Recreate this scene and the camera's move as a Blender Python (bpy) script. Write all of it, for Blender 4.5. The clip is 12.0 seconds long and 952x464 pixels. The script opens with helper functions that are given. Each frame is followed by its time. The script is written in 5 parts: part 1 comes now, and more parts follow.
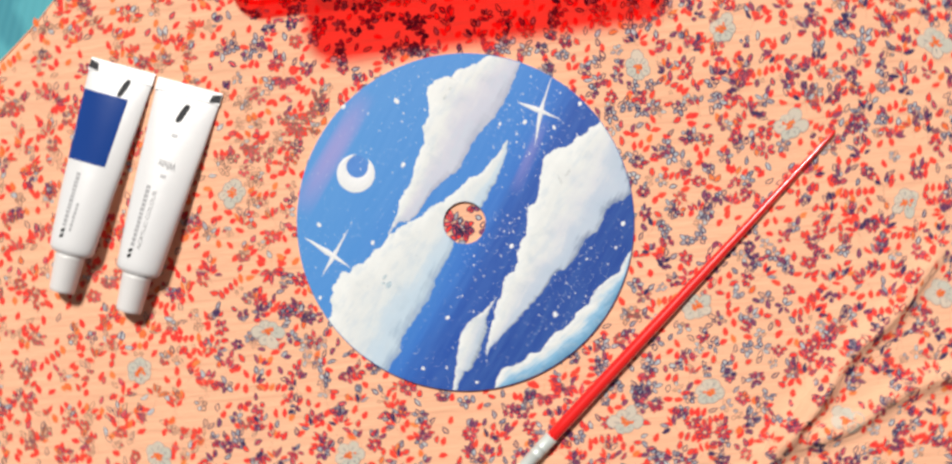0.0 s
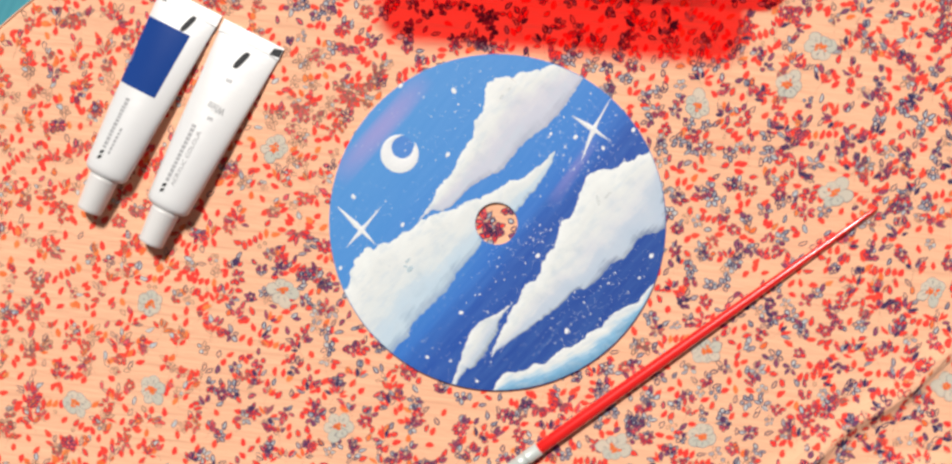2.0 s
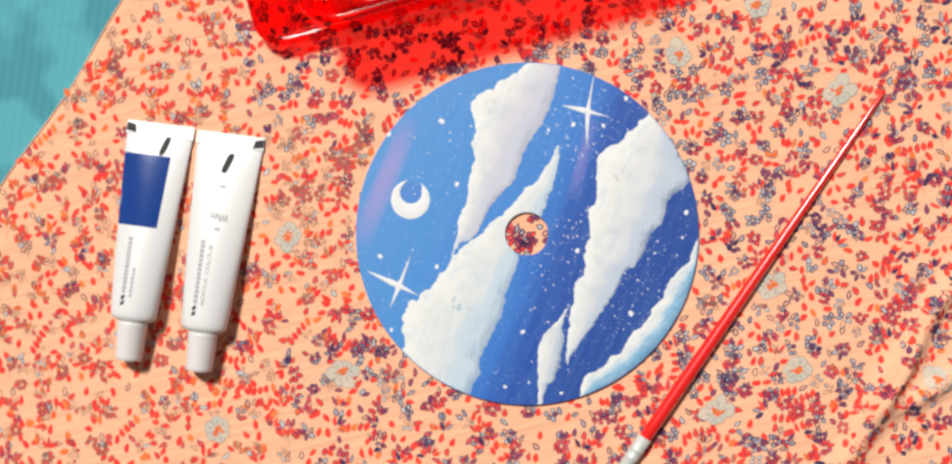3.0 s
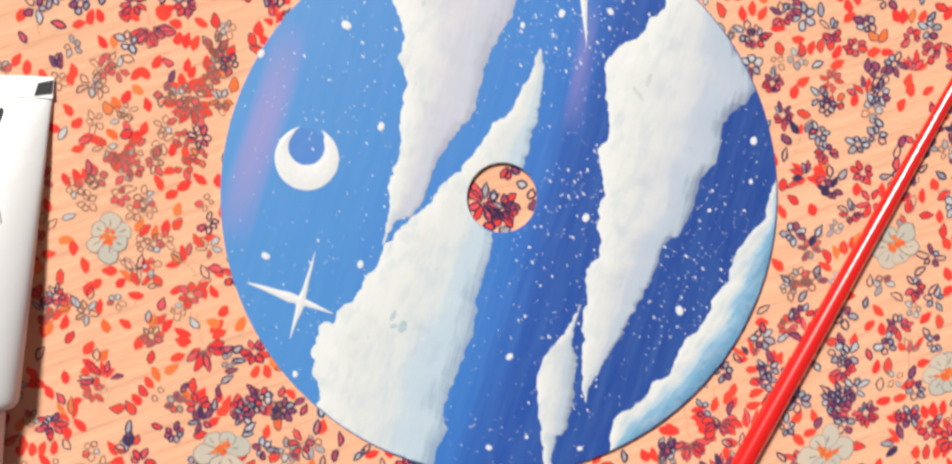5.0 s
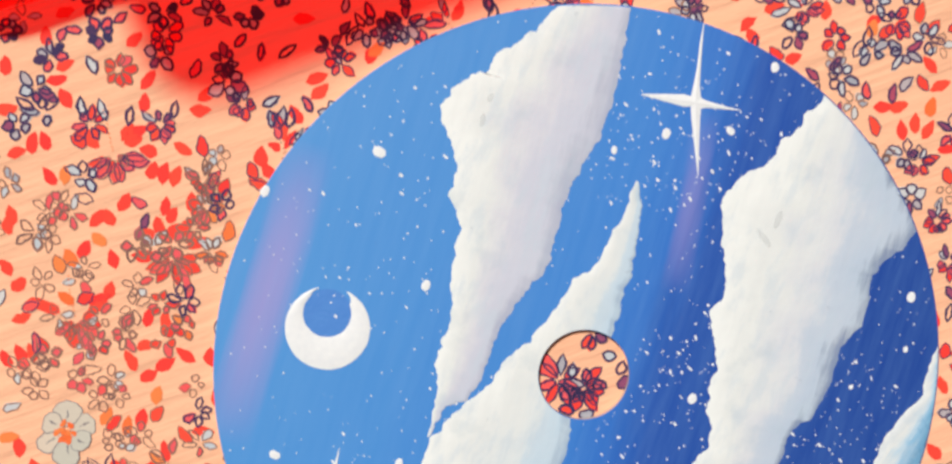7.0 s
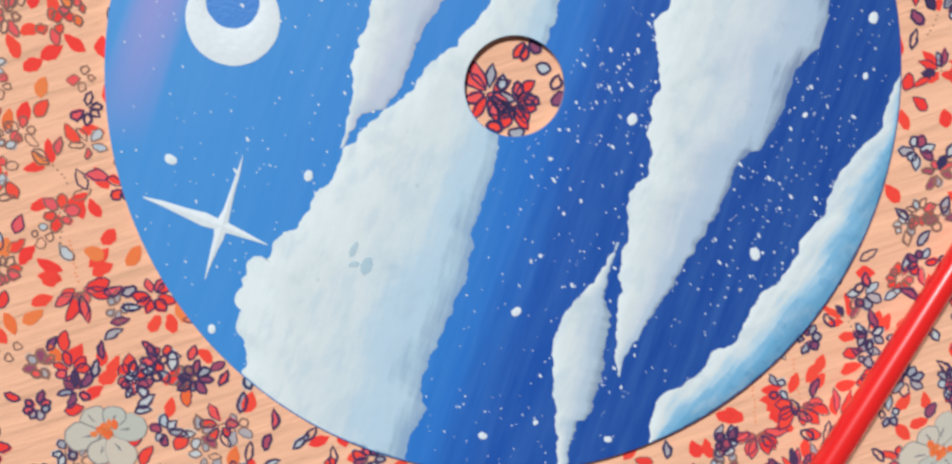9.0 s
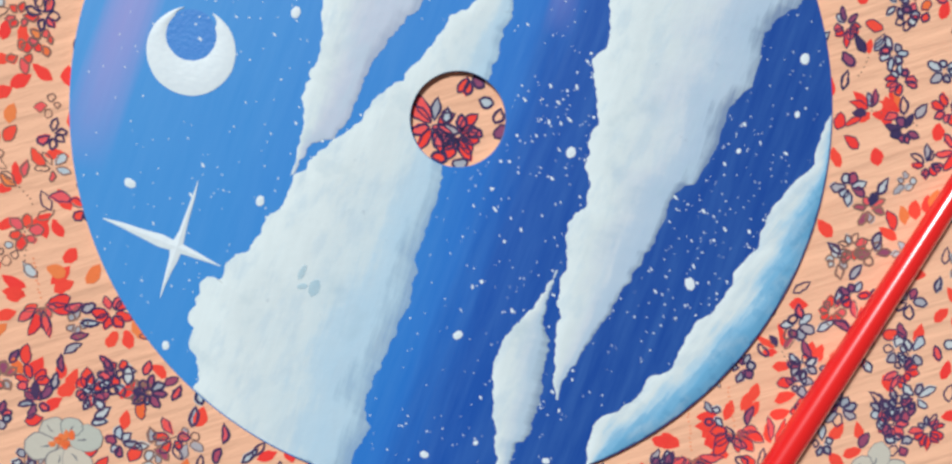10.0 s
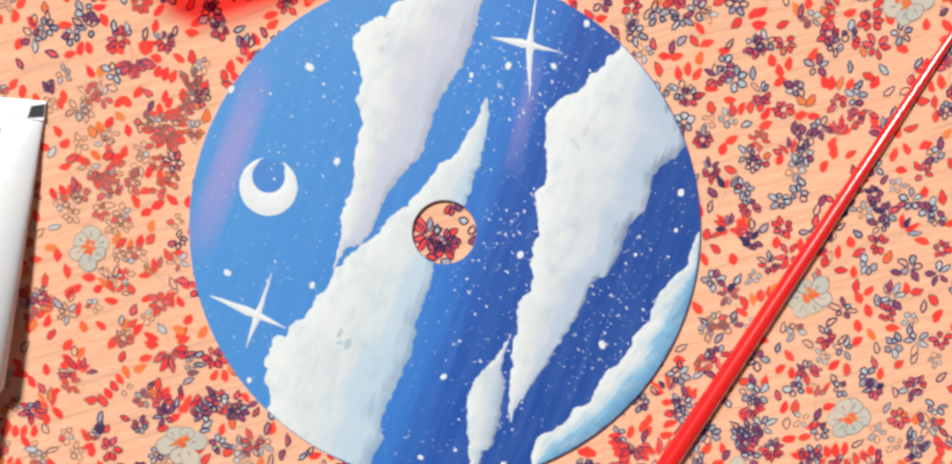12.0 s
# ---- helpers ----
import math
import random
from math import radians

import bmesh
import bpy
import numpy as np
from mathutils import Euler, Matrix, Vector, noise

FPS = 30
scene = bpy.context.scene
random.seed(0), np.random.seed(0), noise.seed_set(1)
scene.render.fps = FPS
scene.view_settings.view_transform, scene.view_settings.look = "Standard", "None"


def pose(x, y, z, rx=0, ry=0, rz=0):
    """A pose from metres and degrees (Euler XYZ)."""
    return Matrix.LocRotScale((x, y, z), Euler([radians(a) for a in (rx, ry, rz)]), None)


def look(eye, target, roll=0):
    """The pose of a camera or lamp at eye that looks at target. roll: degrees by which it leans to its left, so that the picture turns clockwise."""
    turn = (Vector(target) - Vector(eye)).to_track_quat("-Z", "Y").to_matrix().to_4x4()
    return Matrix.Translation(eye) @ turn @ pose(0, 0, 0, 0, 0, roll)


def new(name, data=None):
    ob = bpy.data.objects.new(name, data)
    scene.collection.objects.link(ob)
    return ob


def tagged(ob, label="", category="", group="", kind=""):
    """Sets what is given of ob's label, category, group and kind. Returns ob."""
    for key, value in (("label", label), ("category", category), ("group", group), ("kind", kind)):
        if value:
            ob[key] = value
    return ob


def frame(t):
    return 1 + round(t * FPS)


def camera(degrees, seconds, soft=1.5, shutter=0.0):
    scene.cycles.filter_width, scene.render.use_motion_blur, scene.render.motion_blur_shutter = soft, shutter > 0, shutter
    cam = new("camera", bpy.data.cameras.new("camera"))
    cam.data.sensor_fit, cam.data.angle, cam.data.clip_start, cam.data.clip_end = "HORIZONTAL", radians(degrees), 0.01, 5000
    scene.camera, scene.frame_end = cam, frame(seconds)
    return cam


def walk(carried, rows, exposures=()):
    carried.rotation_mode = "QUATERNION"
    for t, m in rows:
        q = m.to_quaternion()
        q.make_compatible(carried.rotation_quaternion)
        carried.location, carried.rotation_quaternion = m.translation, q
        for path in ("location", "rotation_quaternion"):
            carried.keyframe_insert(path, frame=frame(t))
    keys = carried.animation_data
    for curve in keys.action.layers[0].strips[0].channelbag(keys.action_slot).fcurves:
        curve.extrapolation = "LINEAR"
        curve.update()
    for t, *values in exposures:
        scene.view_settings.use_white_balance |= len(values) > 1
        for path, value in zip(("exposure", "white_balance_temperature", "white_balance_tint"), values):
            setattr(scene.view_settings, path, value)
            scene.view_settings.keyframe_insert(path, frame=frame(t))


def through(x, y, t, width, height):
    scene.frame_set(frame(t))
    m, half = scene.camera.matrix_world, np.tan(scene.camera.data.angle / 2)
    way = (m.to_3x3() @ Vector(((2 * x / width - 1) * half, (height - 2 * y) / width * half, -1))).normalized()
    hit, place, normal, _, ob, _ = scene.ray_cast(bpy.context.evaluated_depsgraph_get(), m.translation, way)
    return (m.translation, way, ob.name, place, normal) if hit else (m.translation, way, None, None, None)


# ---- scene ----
cam = camera(42.0, 12.0, soft=2.5, shutter=0.3)
# seconds, place in metres, turn in degrees
PATH = [
    (0, 0.02289, 0.01111, 0.44069, -1.861, 2.460, 0.167),
    (0.3, 0.02531, 0.01904, 0.45113, -2.409, 2.551, 6.993),
    (0.5, 0.02627, 0.02450, 0.45233, -2.508, 2.936, 9.664),
    (0.8, 0.03163, 0.03013, 0.44831, -2.292, 4.384, 12.721),
    (1, 0.03514, 0.03413, 0.44271, -2.298, 4.670, 13.702),
    (1.3, 0.03171, 0.03364, 0.44328, -2.365, 4.778, 14.423),
    (1.5, 0.02935, 0.03311, 0.44310, -2.368, 4.467, 14.689),
    (1.8, 0.01799, 0.02801, 0.44243, -2.824, 3.424, 13.694),
    (2, 0.01018, 0.02464, 0.44171, -3.255, 2.887, 11.580),
    (2.3, 0.00340, 0.01365, 0.44032, -2.835, 2.316, 7.831),
    (2.5, -0.00133, 0.00655, 0.44206, -1.969, 1.856, 2.921),
    (2.7, -0.00299, 0.00685, 0.43934, -1.404, 1.727, -2.211),
    (4.3, -0.01352, -0.02497, 0.36496, 4.659, -0.693, -14.153),
    (4.5, -0.01326, -0.01741, 0.31246, 1.533, -1.774, -13.002),
    (4.7, -0.01454, -0.00816, 0.27768, -1.300, -2.169, -12.818),
    (5, -0.01832, 0.00608, 0.26712, -1.985, -2.927, -12.744),
    (5.3, -0.01737, 0.01418, 0.25758, -2.176, -3.025, -12.948),
    (5.5, -0.01586, 0.02010, 0.24500, -2.470, -2.936, -13.201),
    (5.8, -0.01560, 0.03185, 0.23512, -3.272, -3.497, -13.294),
    (6, -0.01584, 0.04010, 0.22890, -3.969, -3.439, -13.079),
    (6.3, -0.01805, 0.05039, 0.22136, -5.094, -3.363, -12.748),
    (6.5, -0.02088, 0.05609, 0.21229, -5.747, -4.187, -12.866),
    (6.8, -0.02020, 0.05640, 0.20293, -6.193, -4.180, -12.928),
    (7, -0.02121, 0.05518, 0.19800, -7.330, -4.357, -12.629),
    (7.3, -0.02257, 0.04579, 0.19114, -7.523, -4.544, -12.441),
    (7.5, -0.02410, 0.03911, 0.18707, -8.051, -4.574, -12.076),
    (7.7, -0.02600, 0.03345, 0.18325, -8.378, -4.791, -11.626),
    (9.3, -0.01820, 0.00494, 0.18912, -7.927, -5.249, -10.205),
    (9.5, -0.01536, 0.00368, 0.19140, -8.121, -4.534, -9.810),
    (9.8, -0.01272, 0.00366, 0.19592, -7.236, -4.216, -9.556),
    (10, -0.00874, 0.00371, 0.19665, -5.817, -3.528, -9.849),
    (10.3, -0.00324, 0.00823, 0.20491, -6.426, -3.075, -9.479),
    (10.5, 0.00143, 0.01270, 0.22326, -7.409, -2.098, -9.118),
    (10.8, 0.00379, 0.01706, 0.25465, -6.590, -0.856, -8.811),
    (11, 0.00437, 0.01976, 0.27465, -5.835, -0.568, -8.572),
    (11.3, 0.00886, 0.02288, 0.28208, -5.450, -0.433, -8.821),
    (11.5, 0.01154, 0.02484, 0.28597, -5.736, -0.205, -8.866),
    (11.8, 0.01345, 0.02363, 0.28883, -5.130, -0.154, -9.069),
    (12, 0.01511, 0.02255, 0.29070, -4.872, 0.731, -9.628),
]
walk(cam, [(row[0], pose(*row[1:])) for row in PATH], exposures=[
    (0.0, 0.04, 6500, 10), (2.7, 0.04, 6500, 10), (4.3, 0.04, 7050, 10), (4.6, 0.03, 6950, 10), (5.1, 0.02, 6500, 10), (7.7, 0.03, 6500, 10), (9.3, -0.19, 5600, 2),
    (10.5, -0.18, 5580, 1), (11.0, -0.17, 5680, 3), (11.5, -0.04, 6180, 7), (12.0, 0.0, 6230, 8)])

# ---- world and light ----
world = bpy.data.worlds.new("room_light")
scene.world = world
world.use_nodes = True
world.node_tree.nodes["Background"].inputs[0].default_value = (0.98, 0.88, 1.0, 1)
world.node_tree.nodes["Background"].inputs[1].default_value = 0.085

sun = new("window_sun", bpy.data.lights.new("window_sun", "SUN"))
sun.data.energy, sun.data.angle, sun.data.color = 3.92, radians(9), (1.0, 0.96, 0.9)
sun.matrix_world = look((-0.37, 0.98, 1.5), (0, 0, 0))

MM = 0.001


# ---- materials ----
def shader(name, rough=0.6, metal=0.0):
    m = bpy.data.materials.new(name)
    m.use_nodes = True
    b = m.node_tree.nodes["Principled BSDF"]
    b.inputs["Roughness"].default_value, b.inputs["Metallic"].default_value = rough, metal
    return m, m.node_tree, b


def node(tree, kind, **sets):
    n = tree.nodes.new(kind)
    for key, value in sets.items():
        if key == "op":
            n.operation = value
        elif key == "blend":
            n.data_type, n.blend_type = "RGBA", value
        else:
            n.inputs[key].default_value = value
    return n


def coords(tree, scale=(1, 1, 1), turn=0.0):
    """Object coordinates in millimetres, turned about z and scaled."""
    c = tree.nodes.new("ShaderNodeTexCoord")
    q, p = tree.nodes.new("ShaderNodeMapping"), tree.nodes.new("ShaderNodeMapping")
    q.inputs["Rotation"].default_value = (0, 0, radians(turn))
    p.inputs["Scale"].default_value = [1000 * s for s in scale]
    tree.links.new(c.outputs["Object"], q.inputs["Vector"])
    tree.links.new(q.outputs["Vector"], p.inputs["Vector"])
    return p.outputs["Vector"]


def grain(tree, vec, scale, detail=3.0, rough=0.55):
    n = node(tree, "ShaderNodeTexNoise", Scale=scale, Detail=detail, Roughness=rough)
    tree.links.new(vec, n.inputs["Vector"])
    return n.outputs["Fac"]


def ramp(tree, fac, stops, smooth=False):
    r = tree.nodes.new("ShaderNodeValToRGB")
    if smooth:
        r.color_ramp.interpolation = "EASE"
    e = r.color_ramp.elements
    while len(e) < len(stops):
        e.new(0.5)
    for spot, (at, col) in zip(e, stops):
        spot.position, spot.color = at, (*col, 1)
    tree.links.new(fac, r.inputs[0])
    return r.outputs[0]


def mixed(tree, fac, a, b, blend="MIX"):
    n = node(tree, "ShaderNodeMix", blend=blend)
    for socket, value in ((n.inputs[0], fac), (n.inputs[6], a), (n.inputs[7], b)):
        if isinstance(value, (int, float)):
            socket.default_value = value
        elif isinstance(value, tuple):
            socket.default_value = (*value, 1)
        else:
            tree.links.new(value, socket)
    return n.outputs[2]


def sums(tree, op, a, b, clamp=False):
    n = node(tree, "ShaderNodeMath", op=op)
    n.use_clamp = clamp
    for socket, value in ((n.inputs[0], a), (n.inputs[1], b)):
        if isinstance(value, (int, float)):
            socket.default_value = value
        else:
            tree.links.new(value, socket)
    return n.outputs[0]


def relief(tree, b, height, strength, depth):
    n = node(tree, "ShaderNodeBump", Strength=strength, Distance=depth)
    tree.links.new(height, n.inputs["Height"])
    tree.links.new(n.outputs[0], b.inputs["Normal"])


def rgb(r, g, b):
    """Linear colour from 0 to 255."""
    return tuple(((c / 255 + 0.055) / 1.055) ** 2.4 if c > 10 else c / 3294 for c in (r, g, b))


def cloth_material():
    m, t, b = shader("peach_cotton", 0.88)
    v = coords(t)
    big = grain(t, v, 0.02, 4)
    fine = grain(t, v, 0.6, 3)
    col = mixed(t, big, (0.92, 0.465, 0.275), (0.98, 0.555, 0.345))
    col = mixed(t, sums(t, "MULTIPLY", fine, 0.35), col, (0.90, 0.45, 0.28))
    t.links.new(col, b.inputs["Base Color"])
    thread = grain(t, coords(t, (0.8, 3.4, 1), -12), 1.0, 2)
    crease = ramp(t, grain(t, coords(t, (0.024, 0.30, 1), -6), 1.0, 3, 0.5), [(0.38, (0, 0, 0)), (0.62, (1, 1, 1)), (0.80, (0.3, 0.3, 0.3))], True)
    soft = grain(t, coords(t, (0.05, 0.13, 1), -6), 1.0, 3)
    h = sums(t, "ADD", sums(t, "MULTIPLY", thread, 0.10), sums(t, "ADD", sums(t, "MULTIPLY", crease, 0.22), soft))
    relief(t, b, h, 0.5, 0.0016)
    b.inputs["Sheen Weight"].default_value = 0.15
    return m


def ink(name, col, second, rough=0.85):
    """Printed dye on cotton, uneven from motif to motif."""
    m, t, b = shader(name, rough)
    geo = t.nodes.new("ShaderNodeNewGeometry")
    v = coords(t)
    col = mixed(t, geo.outputs["Random Per Island"], col, second)
    col = mixed(t, sums(t, "MULTIPLY", grain(t, v, 1.6, 3), 0.25), col, tuple(0.85 * c + 0.01 for c in second))
    t.links.new(col, b.inputs["Base Color"])
    relief(t, b, grain(t, v, 1.2, 3), 0.25, 0.0003)
    return m


def sky_paint_material():
    """Acrylic sky: bands of blue brushed along the clouds, two lilac streaks."""
    m, t, b = shader("blue_acrylic_sky", 0.42)
    sep = t.nodes.new("ShaderNodeSeparateXYZ")
    t.links.new(coords(t), sep.inputs[0])
    x, y = sep.outputs[0], sep.outputs[1]
    stroke = grain(t, coords(t, (0.22, 0.018, 1), 29), 1.0, 5, 0.6)
    soft = grain(t, coords(t, (0.045, 0.015, 1), 29), 1.0, 3)
    across = sums(t, "ADD", sums(t, "MULTIPLY", x, 0.87), sums(t, "MULTIPLY", y, -0.49))
    wob = sums(t, "ADD", sums(t, "MULTIPLY", sums(t, "SUBTRACT", stroke, 0.5), 10.0), sums(t, "MULTIPLY", sums(t, "SUBTRACT", soft, 0.5), 10.0))
    f = sums(t, "DIVIDE", sums(t, "ADD", sums(t, "ADD", across, wob), 62.0), 124.0, True)
    col = ramp(t, f, [(0.0, rgb(82, 150, 216)), (0.25, rgb(74, 143, 214)), (0.46, rgb(63, 131, 210)), (0.54, rgb(51, 114, 200)),
                      (0.60, rgb(36, 84, 172)), (0.75, rgb(32, 74, 158)), (1.0, rgb(30, 70, 152))])
    for (x0, y0), (x1, y1), half, amount in (((-34, 47), (-60, 3), 4.6, 0.66), ((28.5, 38), (17, 10), 2.6, 0.36)):
        dx, dy = x1 - x0, y1 - y0
        n = math.hypot(dx, dy)
        dx, dy = dx / n, dy / n
        off = sums(t, "ADD", sums(t, "MULTIPLY", sums(t, "SUBTRACT", x, x0), -dy), sums(t, "MULTIPLY", sums(t, "SUBTRACT", y, y0), dx))
        off = sums(t, "ADD", off, sums(t, "MULTIPLY", sums(t, "SUBTRACT", stroke, 0.5), 4.0))
        run = sums(t, "ADD", sums(t, "MULTIPLY", sums(t, "SUBTRACT", x, x0), dx), sums(t, "MULTIPLY", sums(t, "SUBTRACT", y, y0), dy))
        side = sums(t, "SUBTRACT", 1.0, sums(t, "POWER", sums(t, "DIVIDE", off, half), 2.0), True)
        ends = sums(t, "SUBTRACT", 1.0, sums(t, "POWER", sums(t, "DIVIDE", sums(t, "SUBTRACT", run, n / 2), n / 2), 2.0), True)
        w = sums(t, "MULTIPLY", sums(t, "MULTIPLY", side, ends), amount)
        col = mixed(t, w, col, rgb(172, 150, 208))
    col = mixed(t, sums(t, "MULTIPLY", ramp(t, grain(t, coords(t, (0.6, 0.06, 1), 29), 1.0, 5, 0.65), [(0.35, (0, 0, 0)), (0.75, (1, 1, 1))]), 0.14), col, rgb(126, 174, 228))
    t.links.new(col, b.inputs["Base Color"])
    relief(t, b, grain(t, coords(t, (1.0, 0.12, 1), 29), 1.0, 4), 0.14, 0.0002)
    return m


def cloud_paint_material(name, shade, far, fade, from_, reach=1.0, streak=0.28, lumpy=0.65, turn=27, dabs=0.35):
    """White acrylic, thicker on the lit side (u = 0), thin and bluish towards u = 1."""
    m, t, b = shader(name, 0.5)
    uv = t.nodes.new("ShaderNodeUVMap")
    sep = t.nodes.new("ShaderNodeSeparateXYZ")
    t.links.new(uv.outputs[0], sep.inputs[0])
    u = sep.outputs[0]
    stroke = grain(t, coords(t, (0.5, 0.07, 1), turn), 1.0, 5, 0.62)
    puff = grain(t, coords(t), 0.11, 4)
    dab = grain(t, coords(t), 0.5, 4)
    f = sums(t, "ADD", sums(t, "MULTIPLY", u, reach), sums(t, "ADD", sums(t, "MULTIPLY", sums(t, "SUBTRACT", stroke, 0.5), streak), sums(t, "MULTIPLY", sums(t, "SUBTRACT", puff, 0.5), lumpy)))
    col = ramp(t, f, [(0.0, (0.84, 0.87, 0.85)), (0.3, (0.75, 0.78, 0.77)), (0.58, shade), (0.68, tuple(0.4 * p + 0.6 * q for p, q in zip(shade, far))), (1.0, far)])
    spot = ramp(t, puff, [(0.58, (0, 0, 0)), (0.70, (1, 1, 1))])
    col = mixed(t, sums(t, "MULTIPLY", spot, 0.35), col, (0.46, 0.56, 0.62))
    smear = ramp(t, grain(t, coords(t, (0.42, 0.15, 1), turn + 8), 1.0, 4, 0.6), [(0.5, (0, 0, 0)), (0.66, (1, 1, 1))])
    col = mixed(t, sums(t, "MULTIPLY", smear, 0.38), col, (0.52, 0.62, 0.71))
    low = 0.70 if dabs < 0.5 else 0.56
    nick = ramp(t, dab, [(low, (0, 0, 0)), (low + 0.06, (1, 1, 1))])
    if dabs > 0.5:
        nick = sums(t, "MULTIPLY", nick, ramp(t, u, [(0.3, (0, 0, 0)), (0.6, (1, 1, 1))]))
    col = mixed(t, sums(t, "MULTIPLY", nick, dabs), col, (0.34, 0.38, 0.44) if dabs < 0.5 else (0.16, 0.38, 0.60))
    t.links.new(col, b.inputs["Base Color"])
    edge = sums(t, "ADD", u, sums(t, "MULTIPLY", sums(t, "SUBTRACT", stroke, 0.5), 0.35))
    thin = ramp(t, edge, [(from_, (1, 1, 1)), (1.0, (1 - fade,) * 3)])
    t.links.new(thin, b.inputs["Alpha"])
    relief(t, b, sums(t, "ADD", stroke, dab), 0.2, 0.0003)
    return m


def white_paint_material():
    m, t, b = shader("white_acrylic", 0.5)
    v = coords(t)
    t.links.new(mixed(t, grain(t, v, 0.8, 3), (0.88, 0.89, 0.88), (0.74, 0.77, 0.80)), b.inputs["Base Color"])
    relief(t, b, grain(t, v, 1.5, 3), 0.3, 0.0002)
    return m


def red_plastic_material(name, tint, through):
    """Clear red plastic: light goes through it and comes out red."""
    m, t, b = shader(name, 0.16)
    v = coords(t)
    t.links.new(mixed(t, grain(t, v, 0.05, 3), (0.78, 0.015, 0.012), (0.88, 0.03, 0.02)), b.inputs["Base Color"])
    relief(t, b, grain(t, v, 0.12, 2), 0.12, 0.0005)
    b.inputs["Specular IOR Level"].default_value = 0.0
    clear = node(t, "ShaderNodeBsdfTransparent", Color=tint)
    mix = node(t, "ShaderNodeMixShader", Fac=through)
    gloss = node(t, "ShaderNodeBsdfGlossy", Roughness=0.1, Color=(1.0, 0.93, 0.9, 1))
    sheen = node(t, "ShaderNodeLayerWeight", Blend=0.5)
    coat = t.nodes.new("ShaderNodeMixShader")
    t.links.new(b.outputs[0], mix.inputs[1])
    t.links.new(clear.outputs[0], mix.inputs[2])
    t.links.new(sums(t, "ADD", sums(t, "MULTIPLY", sums(t, "POWER", sheen.outputs["Facing"], 4.0), 0.5), 0.02), coat.inputs[0])
    t.links.new(mix.outputs[0], coat.inputs[1])
    t.links.new(gloss.outputs[0], coat.inputs[2])
    t.links.new(coat.outputs[0], t.nodes["Material Output"].inputs[0])
    return m


def plain(name, a, b_, rough, scale=0.4, bump=0.15, metal=0.0, depth=0.0003):
    m, t, b = shader(name, rough, metal)
    v = coords(t)
    t.links.new(mixed(t, grain(t, v, scale, 4), a, b_), b.inputs["Base Color"])
    if bump:
        relief(t, b, grain(t, v, scale * 3, 3), bump, depth)
    return m


def teal_material():
    m, t, b = shader("teal_fabric", 0.8)
    v = coords(t)
    blot = ramp(t, grain(t, v, 0.028, 2), [(0.46, (1, 1, 1)), (0.54, (0, 0, 0))])
    col = mixed(t, sums(t, "MULTIPLY", blot, 0.6), rgb(84, 170, 182), rgb(44, 124, 144))
    rib = node(t, "ShaderNodeTexWave", Scale=0.1, Distortion=0.6)
    t.links.new(coords(t, (1, 1, 1), 15), rib.inputs["Vector"])
    col = mixed(t, sums(t, "MULTIPLY", rib.outputs["Fac"], 0.14), col, rgb(96, 176, 186))
    t.links.new(col, b.inputs["Base Color"])
    relief(t, b, rib.outputs["Fac"], 0.12, 0.0006)
    return m


CLOTH = cloth_material()
RED_INK = ink("red_ink", (0.96, 0.075, 0.035), (0.92, 0.035, 0.028))
NAVY_INK = ink("navy_ink", (0.028, 0.022, 0.095), (0.07, 0.03, 0.10))
PINK_INK = ink("rose_ink", (0.94, 0.09, 0.07), (0.84, 0.10, 0.12))
PALE_INK = ink("pale_grey_ink", (0.36, 0.39, 0.45), (0.52, 0.43, 0.43))
PLUM_INK = ink("plum_ink", (0.22, 0.06, 0.15), (0.50, 0.07, 0.12))
DAISY_INK = ink("daisy_grey_ink", (0.52, 0.53, 0.46), (0.70, 0.58, 0.46))
ICE_INK = ink("ice_grey_ink", (0.50, 0.55, 0.60), (0.66, 0.64, 0.62))
ORANGE_INK = ink("orange_ink", (0.92, 0.13, 0.025), (0.90, 0.24, 0.06))
GREY_INK = ink("grey_outline_ink", (0.20, 0.20, 0.22), (0.30, 0.25, 0.24))
BROWN_INK = ink("brown_outline_ink", (0.36, 0.17, 0.115), (0.19, 0.10, 0.09))
SKY = sky_paint_material()
RIM = plain("clear_disc_rim", (0.55, 0.42, 0.36), (0.68, 0.55, 0.48), 0.2, 0.3, 0.05)
WHITE = white_paint_material()
RED_PLASTIC = red_plastic_material("clear_red_plastic", (1.0, 0.20, 0.15, 1), 0.88)
LIP_PLASTIC = red_plastic_material("thick_red_plastic", (1.0, 0.06, 0.045, 1), 0.95)
THIN_PLASTIC = red_plastic_material("thin_red_plastic", (1.0, 0.11, 0.085, 1), 0.978)
MOON_BLUE = plain("moon_blue_acrylic", rgb(70, 128, 206), rgb(84, 142, 214), 0.45, 0.5, 0.3)
GLOSSY_WHITE = plain("glossy_white", (0.85, 0.82, 0.78), (0.82, 0.66, 0.60), 0.12, 0.12, 0.4, 0, 0.001)
GLOSSY_WHITE.node_tree.nodes["Principled BSDF"].inputs["Alpha"].default_value = 0.88
TUBE_WHITE = plain("white_laminate_tube", (0.80, 0.80, 0.79), (0.72, 0.73, 0.74), 0.33, 0.05, 0.2, 0, 0.0006)
CAP_WHITE = plain("white_cap_plastic", (0.80, 0.79, 0.77), (0.74, 0.73, 0.72), 0.4, 0.1, 0.1)
BLUE_LABEL = plain("blue_label_print", (0.012, 0.052, 0.25), (0.016, 0.06, 0.27), 0.10, 0.06, 0.05)
